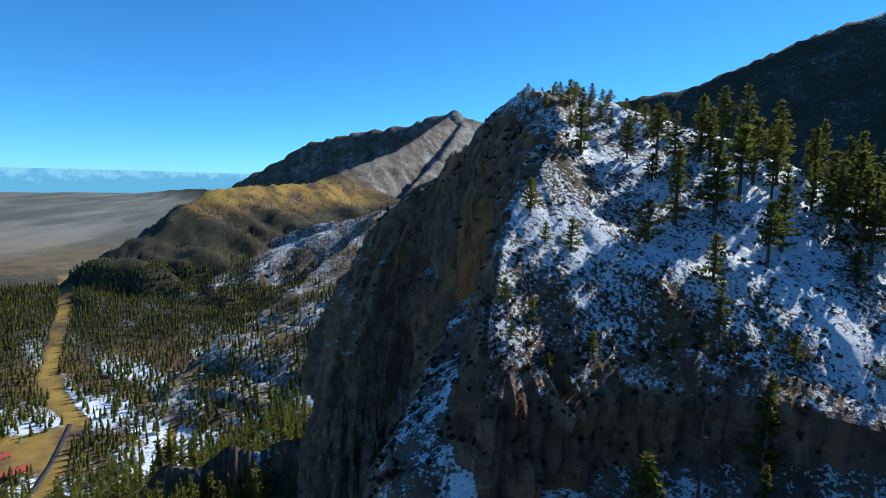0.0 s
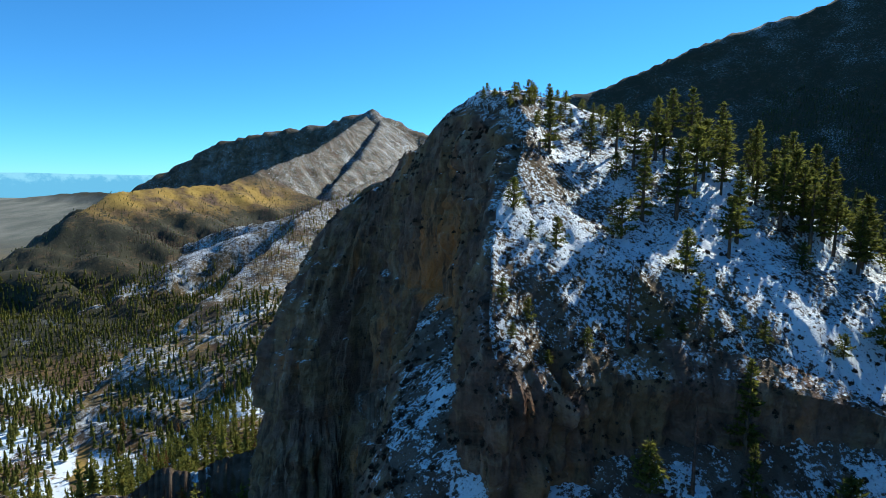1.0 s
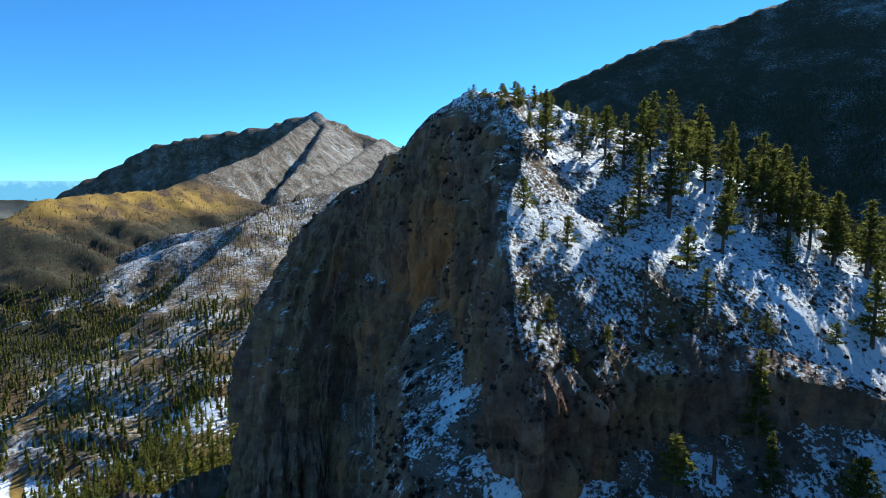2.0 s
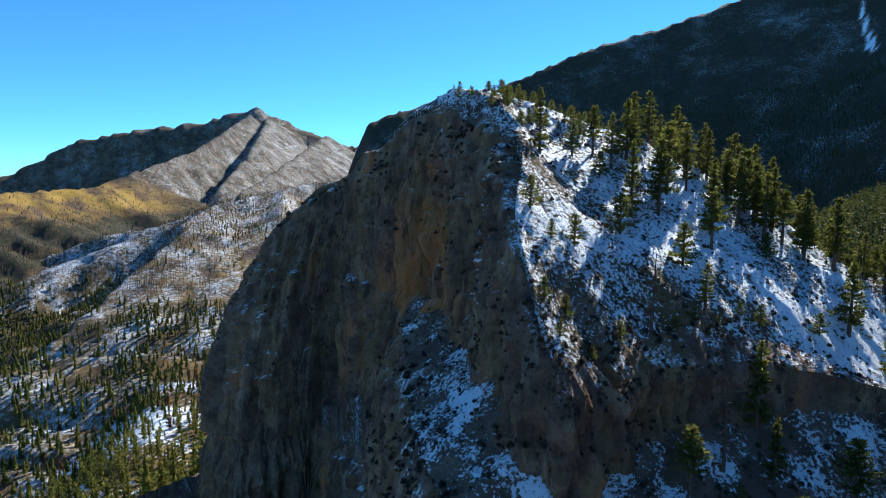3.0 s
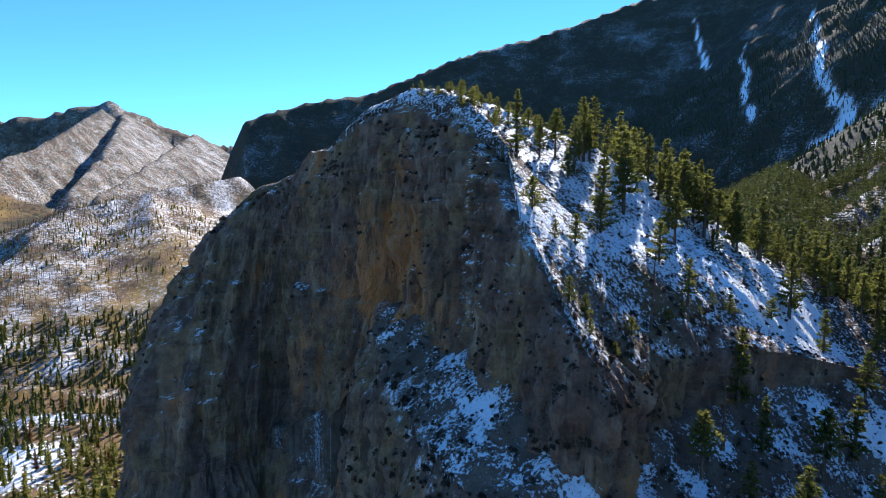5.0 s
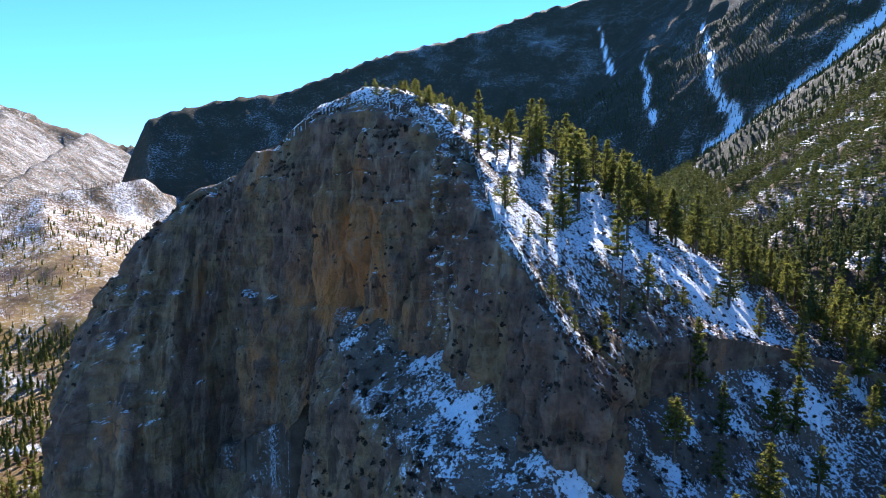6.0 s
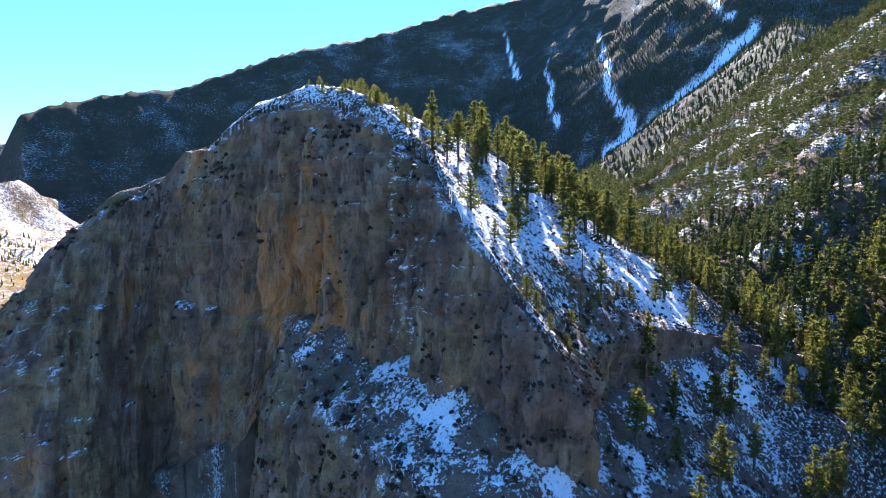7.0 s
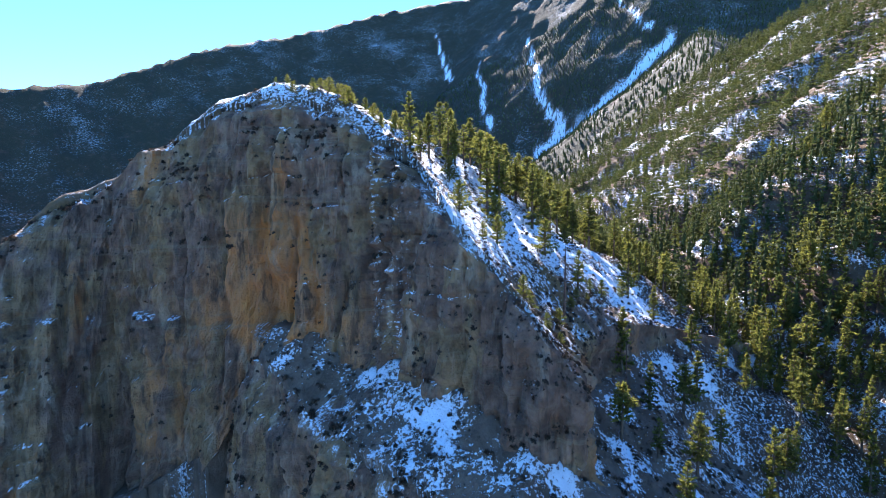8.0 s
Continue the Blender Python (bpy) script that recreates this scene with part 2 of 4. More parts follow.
# the open, sunlit flank right of it
BRIGHT_SPUR = [(60, 1560, 142), (40, 1311, 78), (30, 1150, -5), (20, 1040, -75)]
FAR_MOUNTAIN = [(412, 2136, 330), (462, 2175, 414), (593, 2190, 467), (781, 2176, 516), (939, 2161, 541), (1261, 2153, 689), (1487, 2119, 786), (1756, 2023, 863), (1983, 1937, 951), (2217, 1818, 1051), (2541, 1499, 1156), (2742, 1044, 1363), (2771, 515, 1526)]
FAR_HILL = [(-2458, 3531, -100), (-2371, 3590, -20), (-2172, 3714, 30), (-1998, 3810, 55), (-1737, 3826, 75), (-1531, 3697, 60)]
CHUTES = [
    [(2110, 981, 9), (1723, 777, 12), (1631, 663, 18), (1583, 712, 20)], [(2014, 1160, 6), (1805, 1040, 10), (1661, 944, 12)], [(2213, 1509, 5), (1967, 1273, 10)],
    [(1809, 366, 22), (1678, 471, 26), (1606, 626, 30), (1576, 709, 30)], [(2094, 617, 8), (1853, 443, 14)]]
SPUR = [(145, 125, 128), (231, 170, 124), (331, 229, 141), (700, 390, 183), (1332, 614, 218)]
HILLSIDE = [(100, -390, 360), (386, -165, 360), (776, 145, 335), (1100, 200, 452), (1400, 242, 520), (2158, 535, 565)]
# rim of the crag, from its far end round to the ledges: x, y, rim height, foot height
RIM = [
    (60, 395, 95, 5), (20, 372, 100, 5), (-8, 345, 106, 8), (-24, 315, 112, 25), (-33, 288, 124, 60), (-35, 268, 138, 67), (-32, 256, 145, 69), (-18, 246, 154, 69), (-10, 241, 159, 69), (-6, 237, 171, 70), (-2, 226, 175, 72),
    (4, 207, 183, 84), (11, 189, 185, 120), (17, 172, 179, 118), (19, 160, 170, 114), (14, 146, 161, 115), (9, 125, 146, 112.5), (6, 106, 131, 107),
    (9, 96, 120, 100), (16, 97, 119, 96), (27, 103, 119, 100), (40, 106, 119.5, 103), (55, 105, 118.5, 104), (80, 101, 116, 106), (103, 93, 110, 106.5), (122, 85, 104, 102.5),
    (150, 70, 95, 94.5)]
# bench wall under the main face
LOW_WALL = [(-58, 330, 40, -40), (-62, 280, 52, -45), (-59, 246, 60, -45), (-51, 228, 63, -45), (-38, 223, 64, -30), (-22, 228, 64, 0), (-9, 210, 57, 22), (-6, 190, 48, 22), (-9, 170, 40, 22)]
CLOSING = [(260, 30), (520, 120), (420, 520)]
# lower tier of the crag, under the snowy gully: x, y, rim height, foot height
TIER = [(5, 204, 100, 57), (4, 196, 112, 57), (0, 182, 110, 55), (-4, 164, 101, 52), (-9, 144, 96, 50), (-13, 124, 94, 50), (-12, 106, 92, 50), (-5, 92, 87, 52), (6, 84, 80, 58), (20, 82, 78, 66), (36, 84, 78, 74)]


def broad_rim(x, y):
    """0 on the narrow nose of the crag, 1 elsewhere along its rim."""
    return np.maximum(smooth(128, 150, y), 0.35 * smooth(30, 45, x))


def inside(points, x, y):
    odd = np.zeros(x.shape, bool)
    for (ax, ay), (bx, by) in zip(points, points[1:] + points[:1]):
        if ay != by:
            odd ^= ((ay > y) != (by > y)) & (x < (bx - ax) * (y - ay) / (by - ay) + ax)
    return odd


def crag_top(x, y, deep, rim):
    """The snowy slope and the summit, above the rim."""
    face = 120.3 + 0.79 * (y - 106) - 0.10 * (x - 60) + 3.5 * smooth(103, 116, y) * smooth(142, 122, y) + 12 * smooth(50, 26, x) - 0.10 * np.maximum(x - 90, 0)
    top = face
    for px, py, nx, ny in ((36, 203, 0.40, 0.917), (124, 158, 0.84, 0.543)):
        q = (x - px) * nx + (y - py) * ny
        top = soft_min(top, 119 + 0.85 * (y - ny * q - 106) - 0.6 * q, 7)
    broad, cap = broad_rim(x, y), np.full(x.shape, 1e9)
    for (ax, ay, ar, af), (bx, by, br, bf) in zip(RIM[:-1], RIM[1:]):
        dx, dy = bx - ax, by - ay
        t = np.clip(((x - ax) * dx + (y - ay) * dy) / (dx * dx + dy * dy), 0, 1)
        edge = ar + t * (br - ar)
        cap = np.minimum(cap, edge + 1.2 * np.maximum(0, np.hypot(x - ax - t * dx, y - ay - t * dy) - 0.12 * (edge - 115) - 0.3 - 3.5 * broad))
    top = soft_min(top, cap, 3)
    top = soft_min(top, 193.5 - 0.25 * np.abs(y - 200) - 0.55 * np.maximum(0, y - 222) - 0.12 * np.maximum(0, x - 40), 5)
    return top


def crest(points, x, y, left, right, gully, size, seed, wander=0.0, wide=1200.0):
    """A hill below a crest line; spurs and gullies run down its sides. Gives height and how deep in a gully."""
    if wander:
        x, y = x + wander * fractal(x, y, wander * 4, 3, seed), y + wander * fractal(x, y, wander * 4, 3, seed + 9)
    z, d = np.full(x.shape, -1e9), np.full(x.shape, 1e9)
    for (ax, ay, az), (bx, by, bz) in zip(points[:-1], points[1:]):
        dx, dy = bx - ax, by - ay
        t = np.clip(((x - ax) * dx + (y - ay) * dy) / (dx * dx + dy * dy), 0, 1)
        ex, ey = x - ax - t * dx, y - ay - t * dy
        far = np.hypot(ex, ey)
        fall = right + (left - right) * smooth(-30, 30, (dx * ey - dy * ex) / math.hypot(dx, dy))
        z, d = np.maximum(z, az + t * (bz - az) - fall * far), np.minimum(d, far)
    cx, cy = points[-1][0] - points[0][0], points[-1][1] - points[0][1]
    n = math.hypot(cx, cy)
    run = (x * cx + y * cy) / n + 0.3 * size * fractal(x, y, size * 2, 2, seed + 3)
    g = 1 - 2.2 * np.abs(fractal(run, np.zeros_like(run) + seed * 3.7, size, 3, seed + 5))
    g2 = fractal(x, y, size * 0.7, 4, seed + 7)
    reach = 1 - np.exp(-d / (size * 1.2))
    z = z - 0.5 * np.maximum(0, d - wide)
    return z + gully * reach * (g2 * 0.8 - np.maximum(g, 0) ** 2), np.maximum(g, 0) ** 2 * reach


def land(x, y):
    """Height of the ground, and covers: snow, wood, straw, stone."""
    r = np.hypot(x, y)
    floor = -92 * smooth(200, 500, r) - 62 * smooth(-130, -260, x) * smooth(400, 650, r) + 58 * smooth(850, 1250, r) + 122 * smooth(1900, 4900, r) + 5 * fractal(x, y, 260, 4, 3) * smooth(100, 400, r)
    floor = floor + smooth(1700, 900, r) * 0.9 * fractal(x, y, 14, 3, 4)
    snow = 0.40 + 0.36 * fractal(x * 0.6 + y * 0.8, (y * 0.6 - x * 0.8) * 0.3, 60, 3, 6) + 0.13 * smooth(300, 160, np.hypot(x + 400, y - 640)) - 0.22 * smooth(950, 1250, r)
    wood = 0.05 + 0.60 * smooth(800, 1150, r) - 0.6 * smooth(1300, 2600, r) * (x < 0)
    straw = 0.3 + 0.3 * smooth(1000, 2600, r)
    stone = np.zeros_like(x)
    h = floor
    d, _, _, _ = along(ROAD, x, y)
    e, _, _, _ = along(TRAIL, x, y)
    worn = np.maximum(0.8 * smooth(16, 6, d + 12 * fractal(x, y, 60, 3, 8)), 0.7 * smooth(8, 2, e + 6 * fractal(x, y, 40, 3, 9)))
    lot = smooth(62, 44, np.hypot(x + 464, y - 568) + 18 * fractal(x, y, 36, 3, 10))
    worn = np.maximum(worn, lot * 0.9)
    snow = snow + 0.08 * smooth(60, 14, e + 18 * fractal(x, y, 50, 3, 12)) * smooth(880, 700, r)
    snow, wood, straw = snow - 0.4 * worn, wood * (1 - worn), straw + worn

    def lay(z, k, s, w, g, o):
        nonlocal h, snow, wood, straw, stone
        m = smooth(-k, k, z - h)
        h = soft_max(z, h, k)
        snow, wood = snow + (s - snow) * m, wood + (w - wood) * m
        straw, stone = straw + (g - straw) * m, stone + (o - stone) * m

    z, gul = crest(FAR_HILL, x, y, 0.3, 0.4, 12, 150, 15, 20)
    lay(z, 8, 0.05, 0.6, 0.1, 0.1)
    z, gul = crest(FAR_RIDGE, x, y, 0.5, 1.25, 120, 230, 11, 40)
    lay(z, 20, 0.35 + 0.12 * gul + 0.05 * smooth(420, 600, z), 0.5, 0.2, 0.2)
    z, gul = crest(GOLD_SPUR, x, y, 0.75, 0.45 + 0.6 * smooth(1950, 2200, y), 50, 190, 21, 20)
    gold = smooth(2000, 1750, y + 120 * fractal(x, y, 200, 2, 23)) * smooth(45, 115, z + 25 * fractal(x, y, 90, 3, 24))
    up_there = smooth(1750, 2050, y)
    lay(z, 12, 0.14 + 0.25 * up_there + 0.1 * gul, 0.30 + 0.28 * (1 - gold) - 0.08 * up_there, 0.2 + 0.8 * gold, 0.05)
    for k, line in enumerate(RIDGE_SPURS):
        z, gul = crest(line, x, y, 1.2, 0.7, 50, 210, 27 + k, 24)
        lay(z, 12, 0.40 + 0.1 * gul, 0.50, 0.30, 0.03)
    z, gul = crest(TOE_SPUR, x, y, 0.5, 0.9, 16, 120, 25, 15)
    lay(z, 10, 0.08, 0.58, 0.15, 0.0)
    z, gul = crest(FAR_MOUNTAIN, x, y, 0.6, 0.92, 12, 330, 31, 18, 1000)
    # it breaks off in a cliff above the saddle, cut along the camera's sight line
    z = z - 1.7 * np.maximum(0, 425 + 0.233 * (y - 2136) - x + 12 * fractal(x, y, 60, 3, 34))
    chute = np.zeros_like(x)
    for line in CHUTES:
        d, (wide,), _, _ = along(line, x + 25 * fractal(x, y, 90, 3, 36), y + 25 * fractal(x, y, 90, 3, 37))
        chute = np.maximum(chute, smooth(1.3, 0.1, d / wide) * smooth(-0.45, -0.1, fractal(x, y, 60, 3, 39)))
    z = z - 5 * chute
    lay(z, 30, 0.31 + 0.13 * fractal(x, y, 150, 3, 38) + 0.08 * fractal(z * 0.8, (x + y) * 0.05, 30, 3, 40) + 0.44 * chute, 0.58 - 0.58 * chute, 0.05, 0.35 * smooth(500, 800, z))
    z, gul = crest(BURNT_RIDGE, x, y, 0.36, 1.05, 14, 90, 41, 12)
    lay(z, 8, 0.43 + 0.16 * fractal(x, y, 70, 3, 44), 0.50, 0.3, 0.0)
    z, gul = crest(SNOW_SPUR, x, y, 0.33, 1.05, 14, 90, 43, 16)
    lay(z, 8, 0.43 + 0.16 * fractal(x, y, 60, 3, 45), 0.48, 0.5, 0.0)
    z, gul = crest(BRIGHT_SPUR, x, y, 0.33, 0.36, 14, 80, 47, 16)
    lay(z, 14, 0.42 + 0.08 * fractal(x, y, 70, 3, 48) + 0.04 * smooth(1200, 1330, y), 0.34, 0.55, 0.0)
    z, gul = crest(HILLSIDE, x, y, 0.77, 0.5, 22, 130, 51, 15, 420)
    z = z - 0.55 * np.maximum(0, 185 - x)
    ledges = fractal(z * 1.0, (x + y) * 0.07, 11, 3, 53)
    remote = smooth(600, 900, r)
    lay(z, 12, 0.445 + 0.28 * ledges - 0.12 * remote, 0.42 + 0.24 * remote, 0.1, 0.05)
    z, gul = crest(SPUR, x, y, 0.55, 0.62, 14, 60, 61, 6)
    lay(z, 8, 0.465, 0.44, 0.0, 0.1)

    d, (rim, foot), run, side = along(RIM, x, y)
    room = inside([p[:2] for p in RIM] + CLOSING, x, y)
    inset = 0.12 * (rim - 115) + 2.0 + 1.8 * smooth(127, 120, rim) + 4.0 * broad_rim(x, y)
    up = room & (d > inset) & (rim - foot > 1.5) | room & (rim - foot <= 1.5)
    rough = 2.2 * fractal(x + 0.25 * y, y * 0.22, 11, 3, 71) + 1.3 * fractal(x, y * 0.6, 5, 3, 72) + 0.4 * fractal(x, y, 1.7, 3, 73)
    top = crag_top(x, y, d, rim) + rough * smooth(0, 8, d)
    steep = 0.72 + 0.38 * smooth(55, 85, x) + 0.16 * fractal(run, d, 40, 2, 75)
    skirt = (0.40 - 0.15 * smooth(258, 285, y)) * smooth(234, 254, y) * (rim - np.maximum(foot, 84))
    shelf3 = inside([p[:2] for p in LOW_WALL] + [(2, 182), (6, 198), (-3, 231), (-28, 258), (-36, 290), (-30, 322)], x, y)
    steep = np.where(shelf3, 0.10, steep)
    low = foot - steep * np.maximum(0, np.where(room, 0, d) - skirt) + (1.5 * fractal(x, y, 12, 4, 77) + 0.4 * fractal(x, y, 2, 3, 79))
    d2, (rim2, foot2), _, _ = along(TIER, x, y)
    shelf = inside([p[:2] for p in TIER] + [(60, 112), (30, 112), (16, 104), (12, 110), (18, 146), (24, 162), (15, 192)], x, y)
    low = np.where(room | shelf & (d2 > 3.0), low, np.minimum(low, foot2 - 0.78 * np.where(shelf, 0, d2) + 1.2 * fractal(x, y, 10, 3, 83) + 900 * smooth(198, 240, y) + 900 * smooth(26, 45, x)))
    d3, (_, foot3), _, _ = along(LOW_WALL, x, y)
    low = np.where(room | shelf | shelf3 & (d3 > 3.0), low, np.minimum(low, foot3 - 1.0 * np.where(shelf3, 0, d3) + fractal(x, y, 9, 3, 85) + 900 * smooth(172, 150, y) + 900 * smooth(325, 345, y)))
    z = np.where(up, top, low)
    near = smooth(420, 330, np.hypot(x - 40, y - 140))
    m = smooth(-3, 3, z - h) * np.where(up, 1, near)
    h = np.where(up & (z > h - 8), np.maximum(z, h), soft_max(z, h, 3))
    bank = 0.50 + 0.035 * smooth(60, 90, x) + 0.14 * fractal(x, y, 24, 3, 81) + np.where(up, 0.025 + 0.09 * fractal(x, y, 5, 3, 82), 0) - np.where(up, 0.08, 0) * smooth(22, 8, np.abs(y - 107)) * smooth(75, 50, x) * smooth(14, 24, x)
    bank = bank - np.where(up, 0, 0.04) * smooth(13, 3, d) * smooth(150, 165, y)
    bank = bank - np.where(up, 0.16, 0) * smooth(230, 242, y)
    snow = snow + (np.where(up, bank, bank + 0.05 * smooth(150, 132, y) * smooth(30, 15, x) - 0.06 + 0.05 * smooth(75, 110, x) + 0.26 * fractal(x, y, 8, 3, 87) + 0.02 * smooth(15, 40, x) - 0.02 * smooth(190, 215, y)) - snow) * m
    # right of the ledges wood cover darkens the ground, shade put into colour
    wood, straw = wood * (1 - m) + 0.35 * m * smooth(85, 110, x) * (1 - up), straw + (0.25 - straw) * m
    stone = stone + (np.where(up, 0.35, 0.55 - 0.4 * smooth(80, 110, x)) - stone) * m
    return h, np.clip(snow, 0, 1), np.clip(wood, 0, 1), np.clip(straw, 0, 1), np.clip(stone, 0, 1)


def ground_at(x, y):
    return float(land(np.array([float(x)]), np.array([float(y)]))[0][0])
# ---------- large structure ----------
def sheet(name, verts, rows, cols, mat, closed=False, soft=True):
    """A grid of rows x cols points as one smooth mesh."""
    i = np.arange(rows * cols).reshape(rows, cols)
    a, b = i[:-1], i[1:]
    if closed:
        quads = np.stack([a, np.roll(a, -1, 1), np.roll(b, -1, 1), b], -1).reshape(-1, 4)
    else:
        quads = np.stack([a[:, :-1], a[:, 1:], b[:, 1:], b[:, :-1]], -1).reshape(-1, 4)
    return mesh_of(name, verts, quads, mat, soft)


def mesh_of(name, verts, faces, mat, soft=False):
    me = bpy.data.meshes.new(name)
    verts, faces = np.asarray(verts, np.float32), np.asarray(faces, np.int32)
    n = faces.shape[1]
    me.vertices.add(len(verts))
    me.vertices.foreach_set("co", verts.ravel())
    me.loops.add(faces.size)
    me.loops.foreach_set("vertex_index", faces.ravel())
    me.polygons.add(len(faces))
    me.polygons.foreach_set("loop_start", np.arange(0, faces.size, n, dtype=np.int32))
    me.polygons.foreach_set("use_smooth", np.full(len(faces), soft))
    me.update(calc_edges=True)
    me.materials.append(mat)
    return new(name, me)


def mark(ob, **covers):
    for k, v in covers.items():
        ob.data.attributes.new(k, "FLOAT", "POINT").data.foreach_set("value", np.asarray(v, np.float32).ravel())


HEART = (-40.0, 40.0)
turns = np.radians(np.concatenate([np.arange(-54, 112, 0.31), np.linspace(112, 306, 60)[:-1]]))
reach = [0.02, 10, 20, 30, 40]
while reach[-1] < 4920:
    reach.append(reach[-1] + (0.66 if reach[-1] < 250 else max(0.66, 0.0125 * (reach[-1] - 200))) if reach[-1] > 55 else reach[-1] + 3)
reach = np.array(reach)
gx = HEART[0] + reach[:, None] * np.sin(turns)[None, :]
gy = HEART[1] + reach[:, None] * np.cos(turns)[None, :]
gz, g_snow, g_wood, g_straw, g_stone = land(gx, gy)
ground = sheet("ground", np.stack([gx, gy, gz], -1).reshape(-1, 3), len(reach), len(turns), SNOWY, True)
# pale marks where the far plain takes its hazy colour
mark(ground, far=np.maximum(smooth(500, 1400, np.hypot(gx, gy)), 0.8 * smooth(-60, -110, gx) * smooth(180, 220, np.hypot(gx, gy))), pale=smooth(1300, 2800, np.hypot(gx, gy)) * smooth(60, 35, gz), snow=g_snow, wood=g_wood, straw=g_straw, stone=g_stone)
tagged(ground, "snow-patched mountain ground with dry grass and stones", "ground", kind="structure")


def crag_wall(line, seed, cave, label):
    pts = np.array(line, float)
    size = np.hypot(np.diff(pts[:, 0]), np.diff(pts[:, 1]))
    run = np.concatenate([[0], np.cumsum(size)])
    us = np.arange(0, run[-1], 0.7)
    # rounded plan
    x, y, rim, foot = [np.convolve(np.pad(np.interp(us, run, pts[:, i]), 9, "edge"), np.ones(19) / 19, "valid") for i in range(4)]
    tx, ty = np.gradient(x), np.gradient(y)
    n = np.hypot(tx, ty)
    # outward is to the right of the way
    out_x, out_y = ty / n, -tx / n
    up_rows, over = 165 if cave else 90, 18
    tall = smooth(3, 25, rim - foot)[None, :]
    teeth = (1.6 + 2.2 * smooth(195, 225, y)) * (0.3 + 0.7 * smooth(122, 140, rim))
    edge = rim + tall[0] * (teeth * (fractal(us, us * 0, 10, 4, seed + 8, 0.6) * 1.6 - 0.6))
    V = np.linspace(0, 1, up_rows)[:, None]
    low = foot - 8
    z = low[None, :] + (edge - low)[None, :] * V
    U = np.broadcast_to(us[None, :], z.shape)
    skirt = ((0.40 - 0.15 * smooth(258, 285, y)) * smooth(234, 254, y))[None, :] if cave else 0.10
    off = -0.12 * (z - 115) * (1 if cave else 0) + skirt * (rim[None, :] - (np.maximum(z, 84) if cave else z))
    ribs = 1 - 2 * np.abs(fractal(U + 3 * fractal(U, z, 30, 2, seed + 9), z * 0.12, 8, 3, seed))
    cracks = np.maximum(0, 1 - 5 * np.abs(fractal(U + 2 * fractal(U, z, 20, 2, seed + 7), z * 0.08, 13, 2, seed + 6)))
    ribs2 = 1 - 2 * np.abs(fractal(U + 1.5 * fractal(U, z, 12, 2, seed + 13), z * 0.16, 3.0, 2, seed + 14))
    ribs3 = 1 - 2 * np.abs(fractal(U + fractal(U, z, 7, 2, seed + 25), z * 0.10, 1.7, 2, seed + 26))
    big = fractal(U, z * 0.5, 34, 3, seed + 1)
    facets = np.tanh(5 * fractal(U + 2 * fractal(U, z, 9, 2, seed + 20), z * 0.22, 10, 2, seed + 19)) + 0.6 * np.tanh(5 * fractal(U, z * 0.5, 5, 2, seed + 21))
    small = fractal(U, z * 0.45, 3.4, 4, seed + 2, 0.65)
    step = fractal(U * 0.10, z, 6, 3, seed + 3)
    ledge = np.abs(fractal(U * 0.16, z + 2 * fractal(U, z, 14, 2, seed + 4), 9, 2, seed + 5))
    tall = tall * (1 - 0.6 * smooth(0.84, 1.0, V))
    off = off + tall * (3.6 * big + 2.0 * ribs + 1.0 * ribs2 + 0.7 * ribs3 + 1.1 * facets - 3.0 * cracks + 1.3 * small + 0.9 * step - 0.7 * smooth(0.12, 0.0, ledge)) + (1 - tall) * (1.5 * small + 1.2 * step)
    snowy = np.zeros_like(z)
    if cave:
        # gully between the main face and the buttress, with broken ledges beside it
        fold = U - np.interp(-162, -y, us) - 0.12 * (150 - z) + 3 * fractal(U * 0, z, 18, 3, seed + 15)
        broken = smooth(-1, 3, fold) * smooth(20, 12, fold) * smooth(112, 122, z)
        snowy = broken
        off = off - 4.0 * np.exp(-(fold / 2.6) ** 2) * smooth(112, 120, z) + broken * (2.6 * fractal(U, z, 5, 4, seed + 16, 0.65) + 2.8 * fractal(U * 0.3, z, 3.5, 3, seed + 17) - 1.0)
    if cave:
        # narrow bench level with the cave floor
        off = off + 2.8 * smooth(-0.2, 0.2, fractal(U, z * 0, 9, 2, seed + 23)) * smooth(0.7, -0.7, z - 118 - 0.10 * (y - 189) - 1.5 * fractal(U, z * 0, 14, 3, seed + 22)) * smooth(175, 200, y)
    ochre = 0.14 * fractal(U, z * 0.35, 22, 3, seed + 11)
    if cave:
        # shallow cave under an overhang, and the stained wall above it
        home = np.interp(-189, -y, us)
        off = off - 9.0 * smooth(8, 3, np.abs(U - home + 2 * fractal(U, z, 8, 2, seed + 18))) * smooth(116, 119, z) * smooth(141, 127, z)
        wander = 9 * fractal(U, z * 0.6, 14, 4, seed + 12)
        ochre = ochre + smooth(24, 4, np.abs(U - home + wander)) * (0.42 * smooth(112, 122, z) * smooth(158, 126, z + wander) + 0.12 * smooth(180, 145, z + wander))
    if cave:
        # the ledges overhang
        off = off - 1.8 * smooth(127, 120, rim)[None, :] * smooth(0.95, 0.6, V) * smooth(110, 60, x)[None, :]
    # the rim wears back
    off = off - (2.0 + 6.0 * smooth(160, 176, y) * smooth(250, 232, y)) * smooth(0.80, 1.0, V) ** 2 * tall
    X, Y = x + out_x * off, y + out_y * off
    # over the rim, in under the slope
    K = (np.arange(1, over + 1) / over)[:, None]
    inn = (5.0 + 8.0 * broad_rim(x, y)) * K
    X2, Y2 = X[-1] - out_x * inn, Y[-1] - out_y * inn
    base = land(X2[-1:], Y2[-1:])[0]
